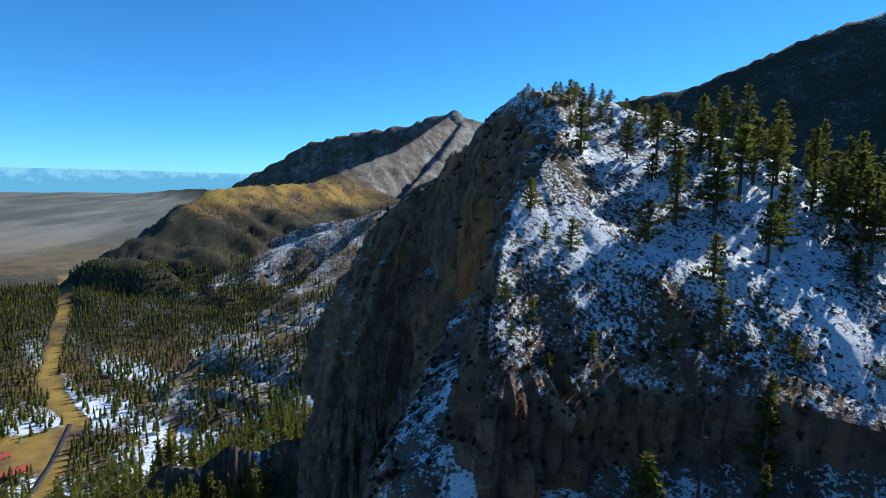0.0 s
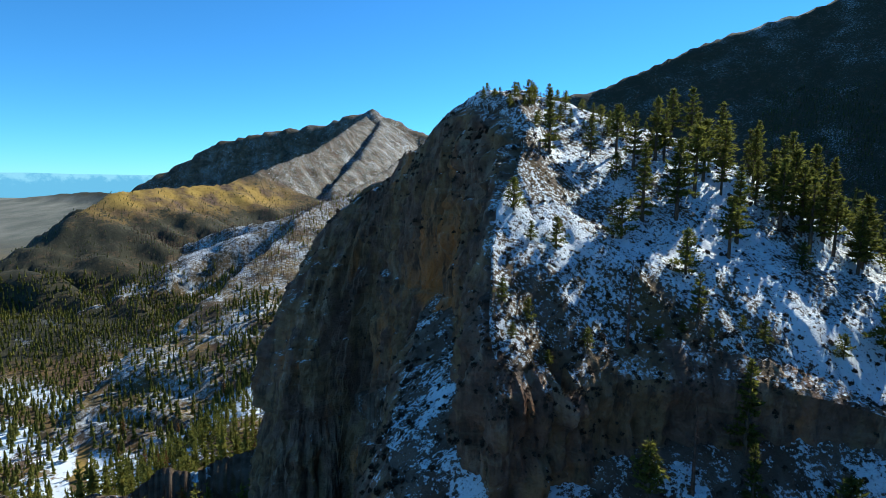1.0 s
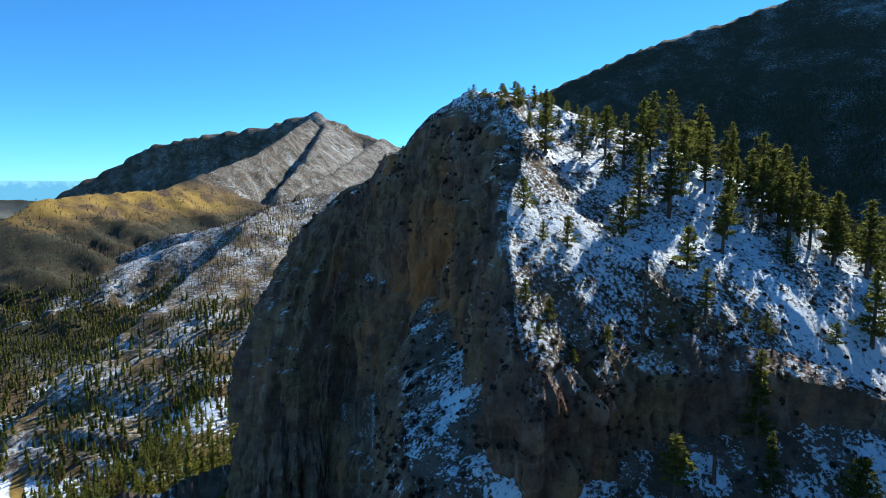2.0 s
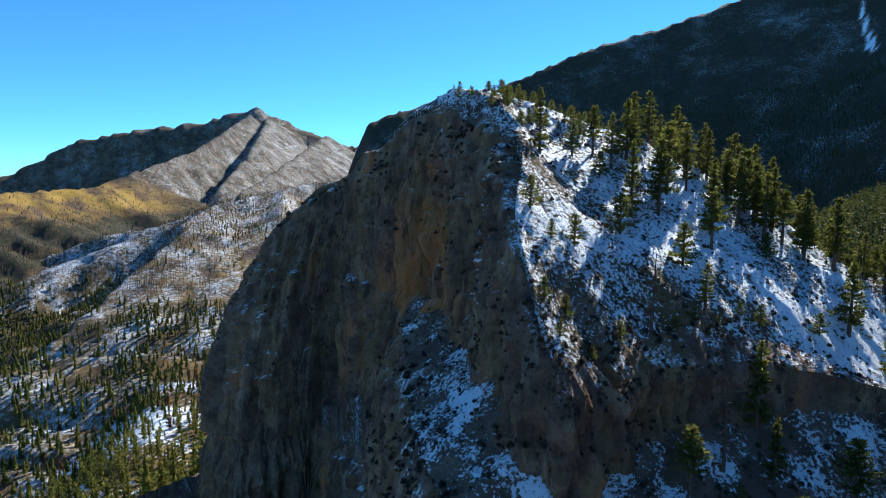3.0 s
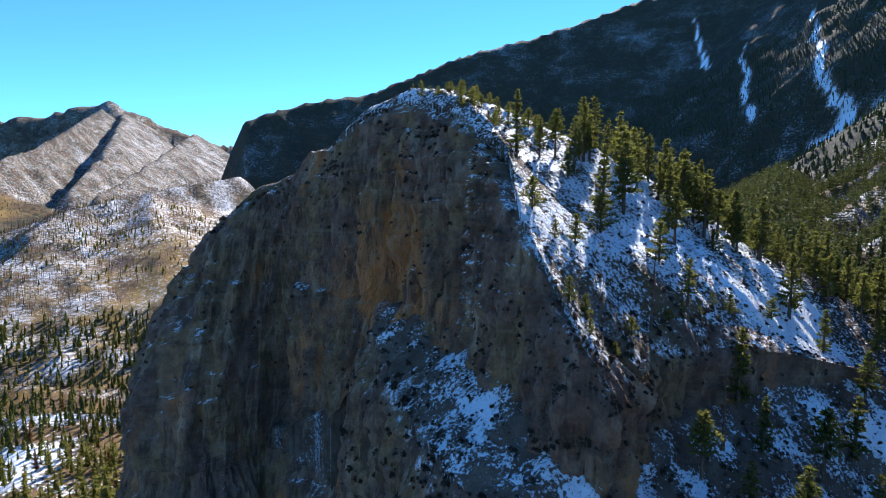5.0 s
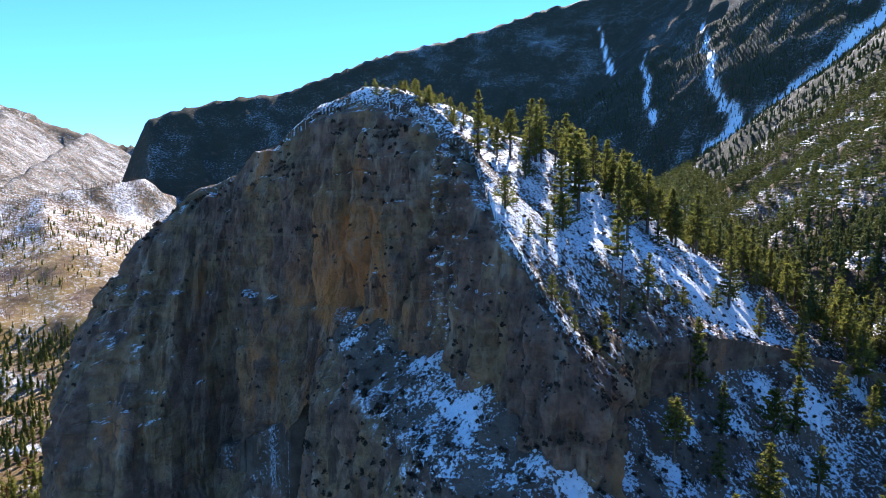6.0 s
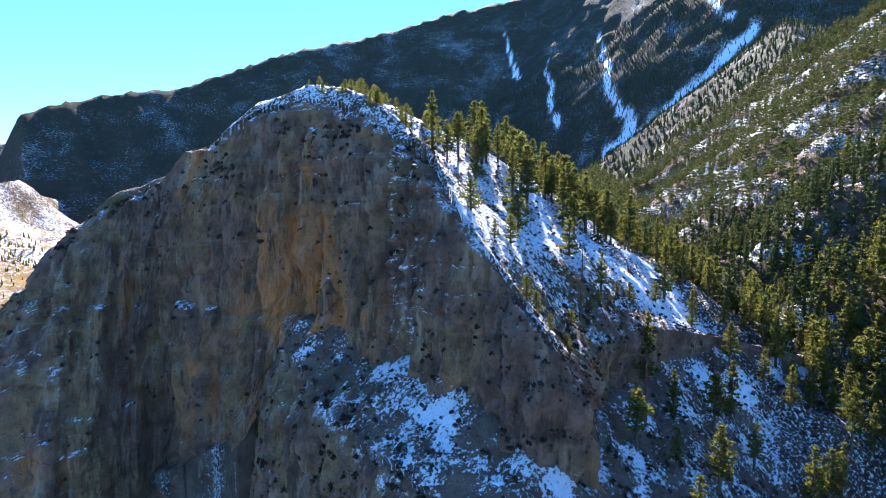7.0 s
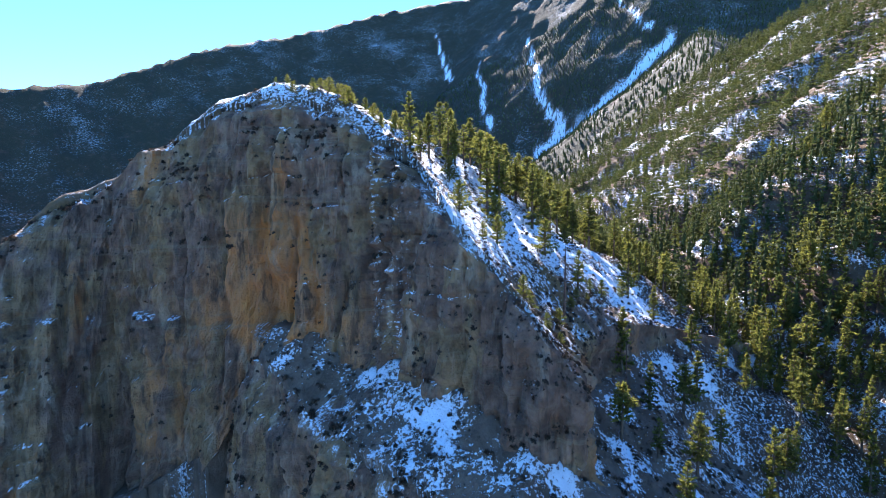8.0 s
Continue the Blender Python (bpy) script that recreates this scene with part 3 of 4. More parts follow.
    lift = 1.3 * fractal(X2, Y2, 4.5, 4, seed + 10, 0.6) + 0.4
    Z2 = z[-1] + (base - z[-1]) * K + lift * smooth(0, 0.15, K) * (1 - K) - 2.0 * smooth(0.8, 1, K)
    P = np.stack([np.concatenate([X, X2]), np.concatenate([Y, Y2]), np.concatenate([z, Z2])], -1).reshape(-1, 3)
    ob = sheet("cliff", P, up_rows + over, len(us), ROCK, soft=False)
    mark(ob, ochre=np.concatenate([ochre, np.zeros_like(X2)]), cap=np.concatenate([snowy, np.ones_like(X2) * smooth(0, 0.12, K) * (0.25 + 0.75 * smooth(240, 226, y))[None, :]]))
    return tagged(ob, label, "cliff", kind="structure")


upper_cliff = crag_wall(RIM, 91, True, "tall shaded limestone cliff with ochre streaks and snowy ledges")
lower_cliff = crag_wall(TIER, 131, False, "dark lower limestone cliff below the snowy gully")
crag_wall(LOW_WALL, 171, False, "dark limestone bench wall at the foot of the crag")


def haze_band():
    """A low ridge added on the horizon, beyond the plain, glowing in the colour of haze."""
    az, rows = np.radians(np.linspace(-62, -8, 260)), 40
    peak = 14 + 16 * smooth(-50, -38, np.degrees(az)) + 12 * fractal(az * 900, az * 0, 140, 4, 401)
    V = np.linspace(0, 1, rows)[:, None]
    z = -60 + (160 + 60 + peak)[None, :] * V
    far = 4560 + 260 * V + 50 * fractal(az[None, :] * 4500 + 0 * V, z * 0.5, 180, 4, 403) * (1 - V)
    P = np.stack([far * np.sin(az), far * np.cos(az), z], -1).reshape(-1, 3)
    ob = sheet("backdrop", P, rows, len(az), HAZE_GLOW)
    return tagged(ob, "glowing pale blue band standing in for haze on the far horizon", "mountains", kind="structure")


haze_band()
# ---------- trees ----------
def rng(seed):
    return np.random.RandomState(seed)


def pine_crown(r, height, spread, bare, tufts, blades, lean=0.0):
    """Needles in tufts along whorled boughs: points and triangles."""
    levels = max(6, int(tufts / 17))
    c, way = [], []
    for i in range(levels):
        t = (i + 0.5 * r.rand()) / levels
        z = height * (bare + (0.98 - bare) * t)
        full = spread * (1 - t) ** 0.8 * (0.35 + 0.65 * min(1, 0.3 + t * 4)) * (0.75 + 0.5 * r.rand()) + 0.03 * height * (1 - t)
        boughs = r.randint(3, 6) if t < 0.85 else 3
        turn = r.rand() * 6.28
        for k in range(boughs):
            if r.rand() < 0.12:
                continue
            a = turn + k * 6.28 / boughs + r.normal(0, 0.25)
            size = full * (0.55 + 0.6 * r.rand())
            rise = 0.15 + 0.5 * t - 0.35 * (1 - t) * r.rand()
            for q in np.linspace(0.25, 1.0, 2 + int(3 * size / spread)):
                c.append((size * q * math.cos(a) + lean * z, size * q * math.sin(a), z + size * q * rise * (0.4 + 0.6 * q)))
                way.append((math.cos(a), math.sin(a), 0.3))
    c.append((lean * height, 0, height * 0.97))
    way.append((0, 0, 1))
    c, way = np.array(c), np.array(way)
    k = len(c) * blades
    d = np.repeat(way, blades, 0) * 0.5 + r.normal(0, 0.55, (k, 3))
    d[:, 2] = d[:, 2] * 0.7 + 0.1
    d /= np.linalg.norm(d, axis=1)[:, None]
    size = (0.026 * height + 0.13 * spread) * (0.55 + 0.7 * r.rand(k))[:, None]
    w = np.cross(d, r.normal(0, 1, (k, 3)))
    w /= np.linalg.norm(w, axis=1)[:, None] + 1e-6
    o = np.repeat(c, blades, 0) + r.normal(0, 0.05 * spread, (k, 3))
    v = np.stack([o - w * size * 0.24, o + w * size * 0.24, o + d * size], 1).reshape(-1, 3)
    return v, np.arange(k * 3).reshape(-1, 3)


def trunk_shape(height, thick, top=0.9, sides=7, lean=0.0, r=None, boughs=0):
    """A tapered trunk, with bare boughs."""
    vs, fs = [], []

    def limb(p, q, a, b, n):
        p, q = np.array(p, float), np.array(q, float)
        w = (q - p) / np.linalg.norm(q - p)
        u = np.cross(w, (0.31, 0.95, 0.1))
        u /= np.linalg.norm(u)
        v = np.cross(w, u)
        i = sum(len(x) for x in vs)
        g = np.arange(n) / n * 2 * math.pi
        ring = np.cos(g)[:, None] * u + np.sin(g)[:, None] * v
        vs.append(np.concatenate([p + ring * a, q + ring * b]))
        for k in range(n):
            fs.append((i + k, i + (k + 1) % n, i + n + (k + 1) % n))
            fs.append((i + k, i + n + (k + 1) % n, i + n + k))
    cuts = 4
    for k in range(cuts):
        a, b = k / cuts * top, (k + 1) / cuts * top
        limb((lean * a * height, 0, a * height - (0.8 if k == 0 else 0)), (lean * b * height, 0, b * height), thick * (1 - 0.85 * a), thick * (1 - 0.85 * b), sides)
    for k in range(boughs):
        z, g = height * (0.3 + 0.6 * r.rand()), r.rand() * 6.28
        size = height * (0.07 + 0.09 * r.rand()) * (1.1 - z / height)
        limb((lean * z, 0, z), (lean * z + size * 1.6 * math.cos(g), size * 1.6 * math.sin(g), z + size * (r.rand() - 0.3)), thick * 0.25, thick * 0.06, 4)
    return np.concatenate(vs), np.array(fs)


def part(name, verts, faces, mat, parent, label=""):
    ob = mesh_of(name, verts, faces, mat)
    ob.parent = parent
    return tagged(ob, label) if label else ob


def pine(seed, height, spread, bare, tufts, label, lean=0.0, blades=11):
    r = rng(seed)
    tree = new("pine_tree")
    v, f = trunk_shape(height, 0.022 * height + 0.08, 0.93, 7, lean, r, 10)
    part("trunk", v, f, BARK, tree)
    v, f = pine_crown(r, height, spread, bare, tufts, blades, lean)
    part("crown", v, f, NEEDLE, tree)
    return tagged(tree, label, "tree", "pines on the crag")


def dead_pine(seed, height):
    r = rng(seed)
    tree = new("dead_tree")
    v, f = trunk_shape(height, 0.016 * height + 0.06, 1.0, 7, 0.02, r, 12)
    part("trunk", v, f, BURNT, tree)
    return tagged(tree, "bare grey dead pine snag standing in snow", "tree")


TALL = [pine(s, 16, w, b, n, l) for s, w, b, n, l in (
    (1, 3.0, 0.14, 260, "tall green ponderosa pine rooted in patchy snow"),
    (2, 2.5, 0.26, 220, "tall slender dark green pine on the snowy slope"),
    (3, 3.5, 0.22, 230, "broad green pine with uneven open crown"),
    (4, 2.3, 0.08, 270, "narrow dark green fir on the snowy slope"),
    (5, 3.7, 0.36, 170, "tall pine with bare lower trunk and flat crown"))]
BUSHY = [pine(s, 8, w, b, n, l) for s, w, b, n, l in (
    (6, 3.4, 0.10, 170, "low bushy pinyon pine on the snowy slope"),
    (7, 2.6, 0.06, 170, "small rounded juniper among snow and stones"))]
SNAG = dead_pine(8, 15)
planted = []


def plant(model, x, y, height, turn, sink=0.2, slim=1.0):
    base = 8.0 if model in BUSHY else (15.0 if model is SNAG else 16.0)
    k = height / base
    w = k * slim * (1.06 if base == 16.0 else 1.1)
    m = Matrix.Translation((x, y, ground_at(x, y) - sink)) @ Matrix.Rotation(turn, 4, "Z") @ Matrix.Diagonal((w, w, k, 1))
    ob = copy_thing(model, m)
    ob.scale = (w, w, k)
    planted.append((x, y))
    return ob
# pines, bushes and snags of the crag (x, y, height)
PINES = [
    (40, 159, 19), (55, 181, 6), (56, 166, 13), (66, 169, 16), (69, 163, 18), (63, 145, 22), (79, 168, 20), (74, 146, 23), (85, 155, 22), (96, 158, 15), (89, 140, 22),
    (113, 166, 18), (109, 148, 22), (118, 154, 22), (115, 143, 23), (123, 147, 22), (131, 141, 22), (133, 132, 24), (81, 132, 17), (61, 114, 13), (66, 102, 21), (108, 110, 20),
    (113, 157, 19), (93, 163, 20), (82, 168, 17)]
BUSHES = [
    (61, 158, 8), (65, 126, 12), (53, 137, 11), (31, 126, 8), (22, 132, 8), (25, 127, 5), (104, 133, 8), (76, 111, 6), (95, 109, 6), (36, 183, 4), (41, 183, 6), (39, 169, 5),
    (67, 184, 7), (30, 174, 4)]
SNAGS = [(43, 112, 20), (51, 97, 20)]
dice = rng(5)
for i, (x, y, h) in enumerate(PINES):
    plant(TALL[(i * 7 + 3) % 5], x, y, h, dice.rand() * 6.28)
for i, (x, y, h) in enumerate(BUSHES):
    plant(BUSHY[i % 2], x, y, h, dice.rand() * 6.28)
for x, y, h in SNAGS:
    plant(SNAG, x, y, h, dice.rand() * 6.28)


def scatter(count, draw, keep, gap):
    """Random places, thinned to a gap and kept with a chance."""
    got, cells = [], {}
    pts = draw(count)
    chance = keep(pts[:, 0], pts[:, 1])
    for (x, y), c, k in zip(pts, dice.rand(count), chance):
        if c > k:
            continue
        key = (int(x // gap), int(y // gap))
        if any((x - a) ** 2 + (y - b) ** 2 < gap * gap for i in (-1, 0, 1) for j in (-1, 0, 1) for a, b in cells.get((key[0] + i, key[1] + j), ())):
            continue
        cells.setdefault(key, []).append((x, y))
        got.append((x, y))
    return np.array(got)


def fan(cx, cy, a0, a1, r0, r1):
    def draw(n):
        a, r = np.radians(a0 + (a1 - a0) * dice.rand(n)), np.sqrt(r0 ** 2 + (r1 ** 2 - r0 ** 2) * dice.rand(n))
        return np.stack([cx + r * np.sin(a), cy + r * np.cos(a)], 1)
    return draw


def clear_of(x, y, gap):
    p = np.array(planted)
    return np.array([((p[:, 0] - a) ** 2 + (p[:, 1] - b) ** 2).min() > gap * gap for a, b in zip(x, y)])


# along the crest of the crag, where the pines stand close
def on_crest(x, y):
    d, _, run, side = along([(102, 172), (112, 166), (124, 155), (140, 132), (152, 112)], x, y)
    return np.where((d < 10), 0.9, 0) + np.where((d < 16) & (side > 0), 0.6, 0)


for x, y in scatter(700, lambda n: np.stack([50 + 115 * dice.rand(n), 95 + 110 * dice.rand(n)], 1), lambda x, y: on_crest(x, y) * clear_of(x, y, 4), 6.0)[:36]:
    plant(TALL[dice.randint(5)], x, y, 14 + 8 * dice.rand(), dice.rand() * 6.28)
# small pines round the summit
for x, y in scatter(320, lambda n: np.stack([26 + 60 * dice.rand(n), 175 + 32 * dice.rand(n)], 1), lambda x, y: 0.6 * clear_of(x, y, 3), 4.6)[:36]:
    plant(BUSHY[dice.randint(2)], x, y, (2 + 2.5 * dice.rand()) * (1 + 0.4 * float(x > 44)), dice.rand() * 6.28)
# dark bushes on the lower slope above the ledges
for x, y in scatter(260, lambda n: np.stack([14 + 60 * dice.rand(n), 103 + 11 * dice.rand(n)], 1), lambda x, y: 0.7 * clear_of(x, y, 3) * inside([q[:2] for q in RIM] + CLOSING, x, y) * (along(RIM, x, y)[0] > 3.5), 4.5)[:15]:
    plant(BUSHY[dice.randint(2)], x, y, 2.2 + 3.4 * dice.rand(), dice.rand() * 6.28)
# below the ledges
for x, y in scatter(140, lambda n: np.stack([30 + 120 * dice.rand(n), 52 + 50 * dice.rand(n)], 1), lambda x, y: 0.35 * clear_of(x, y, 5) * (along(RIM, x, y)[0] > 5), 9)[:22]:
    plant(TALL[dice.randint(5)], x, y, 10 + 8 * dice.rand(), dice.rand() * 6.28)
# at the foot of the slope under the ledges
for x, y in scatter(400, lambda n: np.stack([80 + 48 * dice.rand(n), 18 + 60 * dice.rand(n)], 1), lambda x, y: 0.7 * clear_of(x, y, 4.5) * (along(RIM, x, y)[0] > 7), 7)[:12]:
    plant(TALL[dice.randint(5)], x, y, 12 + 10 * dice.rand(), dice.rand() * 6.28, 0.2, 0.8)
# in the hollow right of the ledges
for x, y in scatter(1200, lambda n: np.stack([96 + 84 * dice.rand(n), 15 + 78 * dice.rand(n)], 1), lambda x, y: 0.95 * clear_of(x, y, 4) * (x - 96 > 0.4 * (y - 15)), 5.5)[:62]:
    plant(TALL[dice.randint(5)], x, y, 14 + 9 * dice.rand(), dice.rand() * 6.28, 0.2, 0.8)
# the near part of the wooded hillside
near_wood = scatter(1800, fan(-60, 40, 66, 112, 205, 360), lambda x, y: np.where(on_crest(x, y) > 0, 0, 0.9) * clear_of(x, y, 5), 7.0)[:45]
for x, y in near_wood:
    plant(TALL[dice.randint(5)], x, y, 13 + 9 * dice.rand(), dice.rand() * 6.28, 0.2, 0.8)
for ob in TALL + BUSHY + [SNAG]:
    for o in (*ob.children, ob):
        bpy.data.objects.remove(o)


# ---------- woods too many to count ----------
def spread_out(name, shapes, places, heights, mat, label, category, sink=0.3, squash=0.15):
    """Many copies of a few unit-high shapes in one mesh."""
    z = land(places[:, 0], places[:, 1])[0] - sink
    vs, fs, at = [], [], 0
    pick = dice.randint(len(shapes), size=len(places))
    for k, (sv, sf) in enumerate(shapes):
        i = np.nonzero(pick == k)[0]
        if not len(i):
            continue
        a = dice.rand(len(i)) * 6.28
        wide = heights[i] * (1 + squash * (dice.rand(len(i)) - 0.5) * 2)
        c, s = np.cos(a)[:, None], np.sin(a)[:, None]
        x = (sv[None, :, 0] * c - sv[None, :, 1] * s) * wide[:, None] + places[i, 0][:, None]
        y = (sv[None, :, 0] * s + sv[None, :, 1] * c) * wide[:, None] + places[i, 1][:, None]
        h = sv[None, :, 2] * heights[i][:, None] + z[i][:, None]
        vs.append(np.stack([x, y, h], -1).reshape(-1, 3))
        fs.append((sf[None] + (np.arange(len(i)) * len(sv))[:, None, None] + at).reshape(-1, 3))
        at += len(i) * len(sv)
    ob = mesh_of(name, np.concatenate(vs), np.concatenate(fs), mat)
    return tagged(ob, label, category, kind="stuff")


def jagged_cone(seed, tiers, sides, width):
    """A far conifer: ragged skirts one above the other."""
    r = rng(seed)
    vs, fs = [], []
    for k in range(tiers):
        lo, hi = 0.12 + 0.75 * k / tiers, min(1.0, 0.12 + 0.75 * k / tiers + 1.35 / tiers)
        a = np.arange(sides) / sides * 6.283 + r.rand() * 6
        rad = width * (1 - 0.78 * k / tiers) * (0.55 + 0.75 * r.rand(sides))
        i = sum(len(v) for v in vs)
        vs.append(np.concatenate([np.stack([rad * np.cos(a), rad * np.sin(a), lo + 0.10 * (r.rand(sides) - 0.5)], 1), [[0, 0, hi]]]))
        fs += [(i + j, i + (j + 1) % sides, i + sides) for j in range(sides)]
    return np.concatenate(vs), np.array(fs)


def tuft_tree(seed, tufts, blades, width, fat):
    r = rng(seed)
    v, f = pine_crown(r, 1.0, width, 0.14, tufts, blades)
    c = v.reshape(-1, 3, 3)
    m = c.mean(1, keepdims=True)
    v = (m + (c - m) * fat).reshape(-1, 3)
    tv = np.array([(-0.012, -0.01, 0), (0.014, -0.01, 0), (0, 0.014, 0), (0, 0, 0.8)])
    return np.concatenate([v, tv]), np.concatenate([f, np.array([(0, 1, 3), (1, 2, 3), (2, 0, 3)]) + len(v)])


LITE = [tuft_tree(26 + s, 28, 2, 0.15 + 0.02 * (s % 3), 2.5) for s in range(5)]
SOLID = []
for s in range(6):
    cone, tufts = jagged_cone(110 + s, 7, 6, 0.075 + 0.02 * (s % 3)), tuft_tree(120 + s, 34, 3, 0.155 + 0.02 * (s % 3), 1.9)
    SOLID.append((np.concatenate([cone[0], tufts[0]]), np.concatenate([cone[1], tufts[1] + len(cone[0])])))
CONE = [jagged_cone(130 + s, 7, 6, 0.15 + 0.02 * (s % 3)) for s in range(6)]
FAR = [jagged_cone(30 + s, 4, 5, 0.17 + 0.02 * (s % 3)) for s in range(6)]
TINY = [jagged_cone(40 + s, 2, 4, 0.2) for s in range(6)]


def wooded(x, y):
    """How thick the valley woods stand: clearings and a road strip kept open."""
    thick = smooth(-0.25, 0.3, fractal(x, y, 150, 3, 201)) * 0.5 + 0.5
    open_ = smooth(-0.05, 0.25, fractal(x, y, 80, 3, 203))
    free = smooth(8, 17, along(ROAD, x, y)[0]) * (0.25 + 0.75 * smooth(8, 46, along(TRAIL, x, y)[0] + 22 * fractal(x, y, 55, 3, 205))) * smooth(4, 9, along(TRAIL, x, y)[0]) * smooth(40, 56, np.hypot(x + 464, y - 568))
    lanes = 1 - 0.3 * smooth(0.05, 0.3, fractal(x * 0.6 + y * 0.8, (y * 0.6 - x * 0.8) * 0.3, 60, 3, 6))
    return np.clip(thick * (0.6 + 0.6 * open_), 0, 1) * lanes * outside_crag(x, y) * free


def outside_crag(x, y):
    d, _, _, _ = along(RIM, x, y)
    return np.where(inside([p[:2] for p in RIM] + CLOSING, x, y), 0.0, smooth(8, 22, d) * smooth(6, 16, along(LOW_WALL, x, y)[0]))


def crag_near(x, y):
    return (x < 150) & (y > 100) | (y < 95) & (x < 150)


p = scatter(9000, fan(0, 0, -50, 6, 300, 640), lambda x, y: wooded(x, y) ** 1.6, 6.5)
spread_out("valley_pines", SOLID, p, 9 + 19 * dice.rand(len(p)), NEEDLE_SUNLIT, "dense green pine forest on the snowy valley floor", "forest")
p = scatter(130, fan(0, 0, -48, 0, 330, 760), lambda x, y: wooded(x, y), 9.0)
spread_out("brown_pines", SOLID, p, 12 + 13 * dice.rand(len(p)), NEEDLE_RUST, "scattered rust-brown dying pines among the green forest", "trees")
p = scatter(15500, fan(0, 0, -46, 6, 640, 960), lambda x, y: wooded(x, y) ** 1.5, 6.5)
spread_out("valley_pines", CONE, p, 7 + 15 * dice.rand(len(p)), NEEDLE_SUNLIT, "dense green pine forest beyond the snowy clearing", "forest")
p = scatter(60000, fan(0, 0, -46, 6, 960, 1500), lambda x, y: wooded(x, y) * smooth(-30, -65, land(x, y)[0]), 6)
spread_out("valley_pines_far", FAR, p, 8 + 9 * dice.rand(len(p)), NEEDLE_SUNLIT, "dense green pine forest stretching down the valley", "forest")


def hill_wood(x, y):
    return np.where(crag_near(x, y), 0, 0.9) * clear_of(x, y, 5) * (0.5 + 0.7 * smooth(-0.2, 0.3, fractal(x, y, 70, 3, 207)))


p = scatter(5600, fan(-60, 40, 52, 108, 215, 380), hill_wood, 4.8)
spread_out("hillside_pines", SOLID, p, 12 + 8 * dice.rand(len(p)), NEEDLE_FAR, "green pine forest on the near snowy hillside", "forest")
p = scatter(240, lambda n: np.stack([120 + 100 * dice.rand(n), -30 + 125 * dice.rand(n)], 1), lambda x, y: 0.9 * clear_of(x, y, 3.5) * (x - 96 > 0.4 * (y - 15)), 5.0)
spread_out("hollow_pines", SOLID, p, 11 + 9 * dice.rand(len(p)), NEEDLE, "dense pine forest in the shaded snowy hollow", "forest")
p = scatter(18000, fan(-60, 40, 52, 108, 380, 780), hill_wood, 5.0)
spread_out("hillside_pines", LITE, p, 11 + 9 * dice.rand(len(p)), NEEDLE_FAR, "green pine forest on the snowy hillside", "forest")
p = scatter(46000, fan(-60, 40, 40, 106, 750, 2300), lambda x, y: 0.9 * smooth(-0.6, 0.0, fractal(x, y, 120, 3, 209)), 7)
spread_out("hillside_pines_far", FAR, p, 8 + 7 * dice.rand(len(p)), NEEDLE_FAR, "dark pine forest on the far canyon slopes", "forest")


# burnt trunks along the snowy ridges
def spike(seed):
    r = rng(seed)
    v, f = trunk_shape(1.0, 0.03, 1.0, 3, 0.02, r, 3)
    return v, f


SPIKE = [spike(50 + i) for i in range(4)]
p = scatter(30000, lambda n: np.stack([-560 + 1000 * dice.rand(n), 1000 + 800 * dice.rand(n)], 1), lambda x, y: np.exp(-np.minimum(along(BURNT_RIDGE, x, y)[0] / 30, along(SNOW_SPUR, x, y)[0] / 90)) * 0.9, 2.6)
spread_out("burnt_trunks", SPIKE, p, 8 + 7 * dice.rand(len(p)), BURNT, "bare burnt tree trunks along a snowy ridge", "dead trees")

# green pines left standing on the sunlit flank
p = scatter(6500, lambda n: np.stack([-230 + 520 * dice.rand(n), 1090 + 420 * dice.rand(n)], 1), lambda x, y: 0.08 + 0.5 * smooth(-0.05, 0.3, fractal(x, y, 120, 3, 213)) * smooth(1180, 1260, y), 7)
spread_out("flank_pines", FAR, p, 5 + 9 * dice.rand(len(p)), NEEDLE_SUNLIT, "scattered green pines throwing long shadows on the sunlit flank", "trees")

# low dark junipers dotted over the golden spur
p = scatter(17000, lambda n: np.stack([-900 + 950 * dice.rand(n), 1230 + 1500 * dice.rand(n)], 1), lambda x, y: smooth(420, 200, along(GOLD_SPUR, x, y)[0]) * (0.4 + 0.6 * smooth(-0.2, 0.2, fractal(x, y * 0.5, 60, 3, 211))), 6)
spread_out("junipers", TINY, p, 3 + 4 * dice.rand(len(p)), NEEDLE_FAR, "low dark junipers dotted over a golden grass spur", "shrubs", 0.3, 0.6)
# ---------- scrub and stones ----------
def bush_shape(seed, tufts=13, blades=4):
    r = rng(seed)
    a, h = r.rand(tufts) * 6.28, r.rand(tufts)
    c = np.stack([0.42 * np.cos(a) * np.sqrt(1 - h * h), 0.42 * np.sin(a) * np.sqrt(1 - h * h), 0.1 + 0.6 * h], 1)
    k = tufts * blades
    d = np.repeat(c - (0, 0, 0.2), blades, 0) + r.normal(0, 0.4, (k, 3))
    d /= np.linalg.norm(d, axis=1)[:, None]
    w = np.cross(d, r.normal(0, 1, (k, 3)))
    w /= np.linalg.norm(w, axis=1)[:, None]
    o = np.repeat(c, blades, 0) * 0.7
    s = 0.34 * (0.6 + 0.6 * r.rand(k))[:, None]
    return np.stack([o - w * s * 0.5, o + w * s * 0.5, o + d * s], 1).reshape(-1, 3), np.arange(k * 3).reshape(-1, 3)


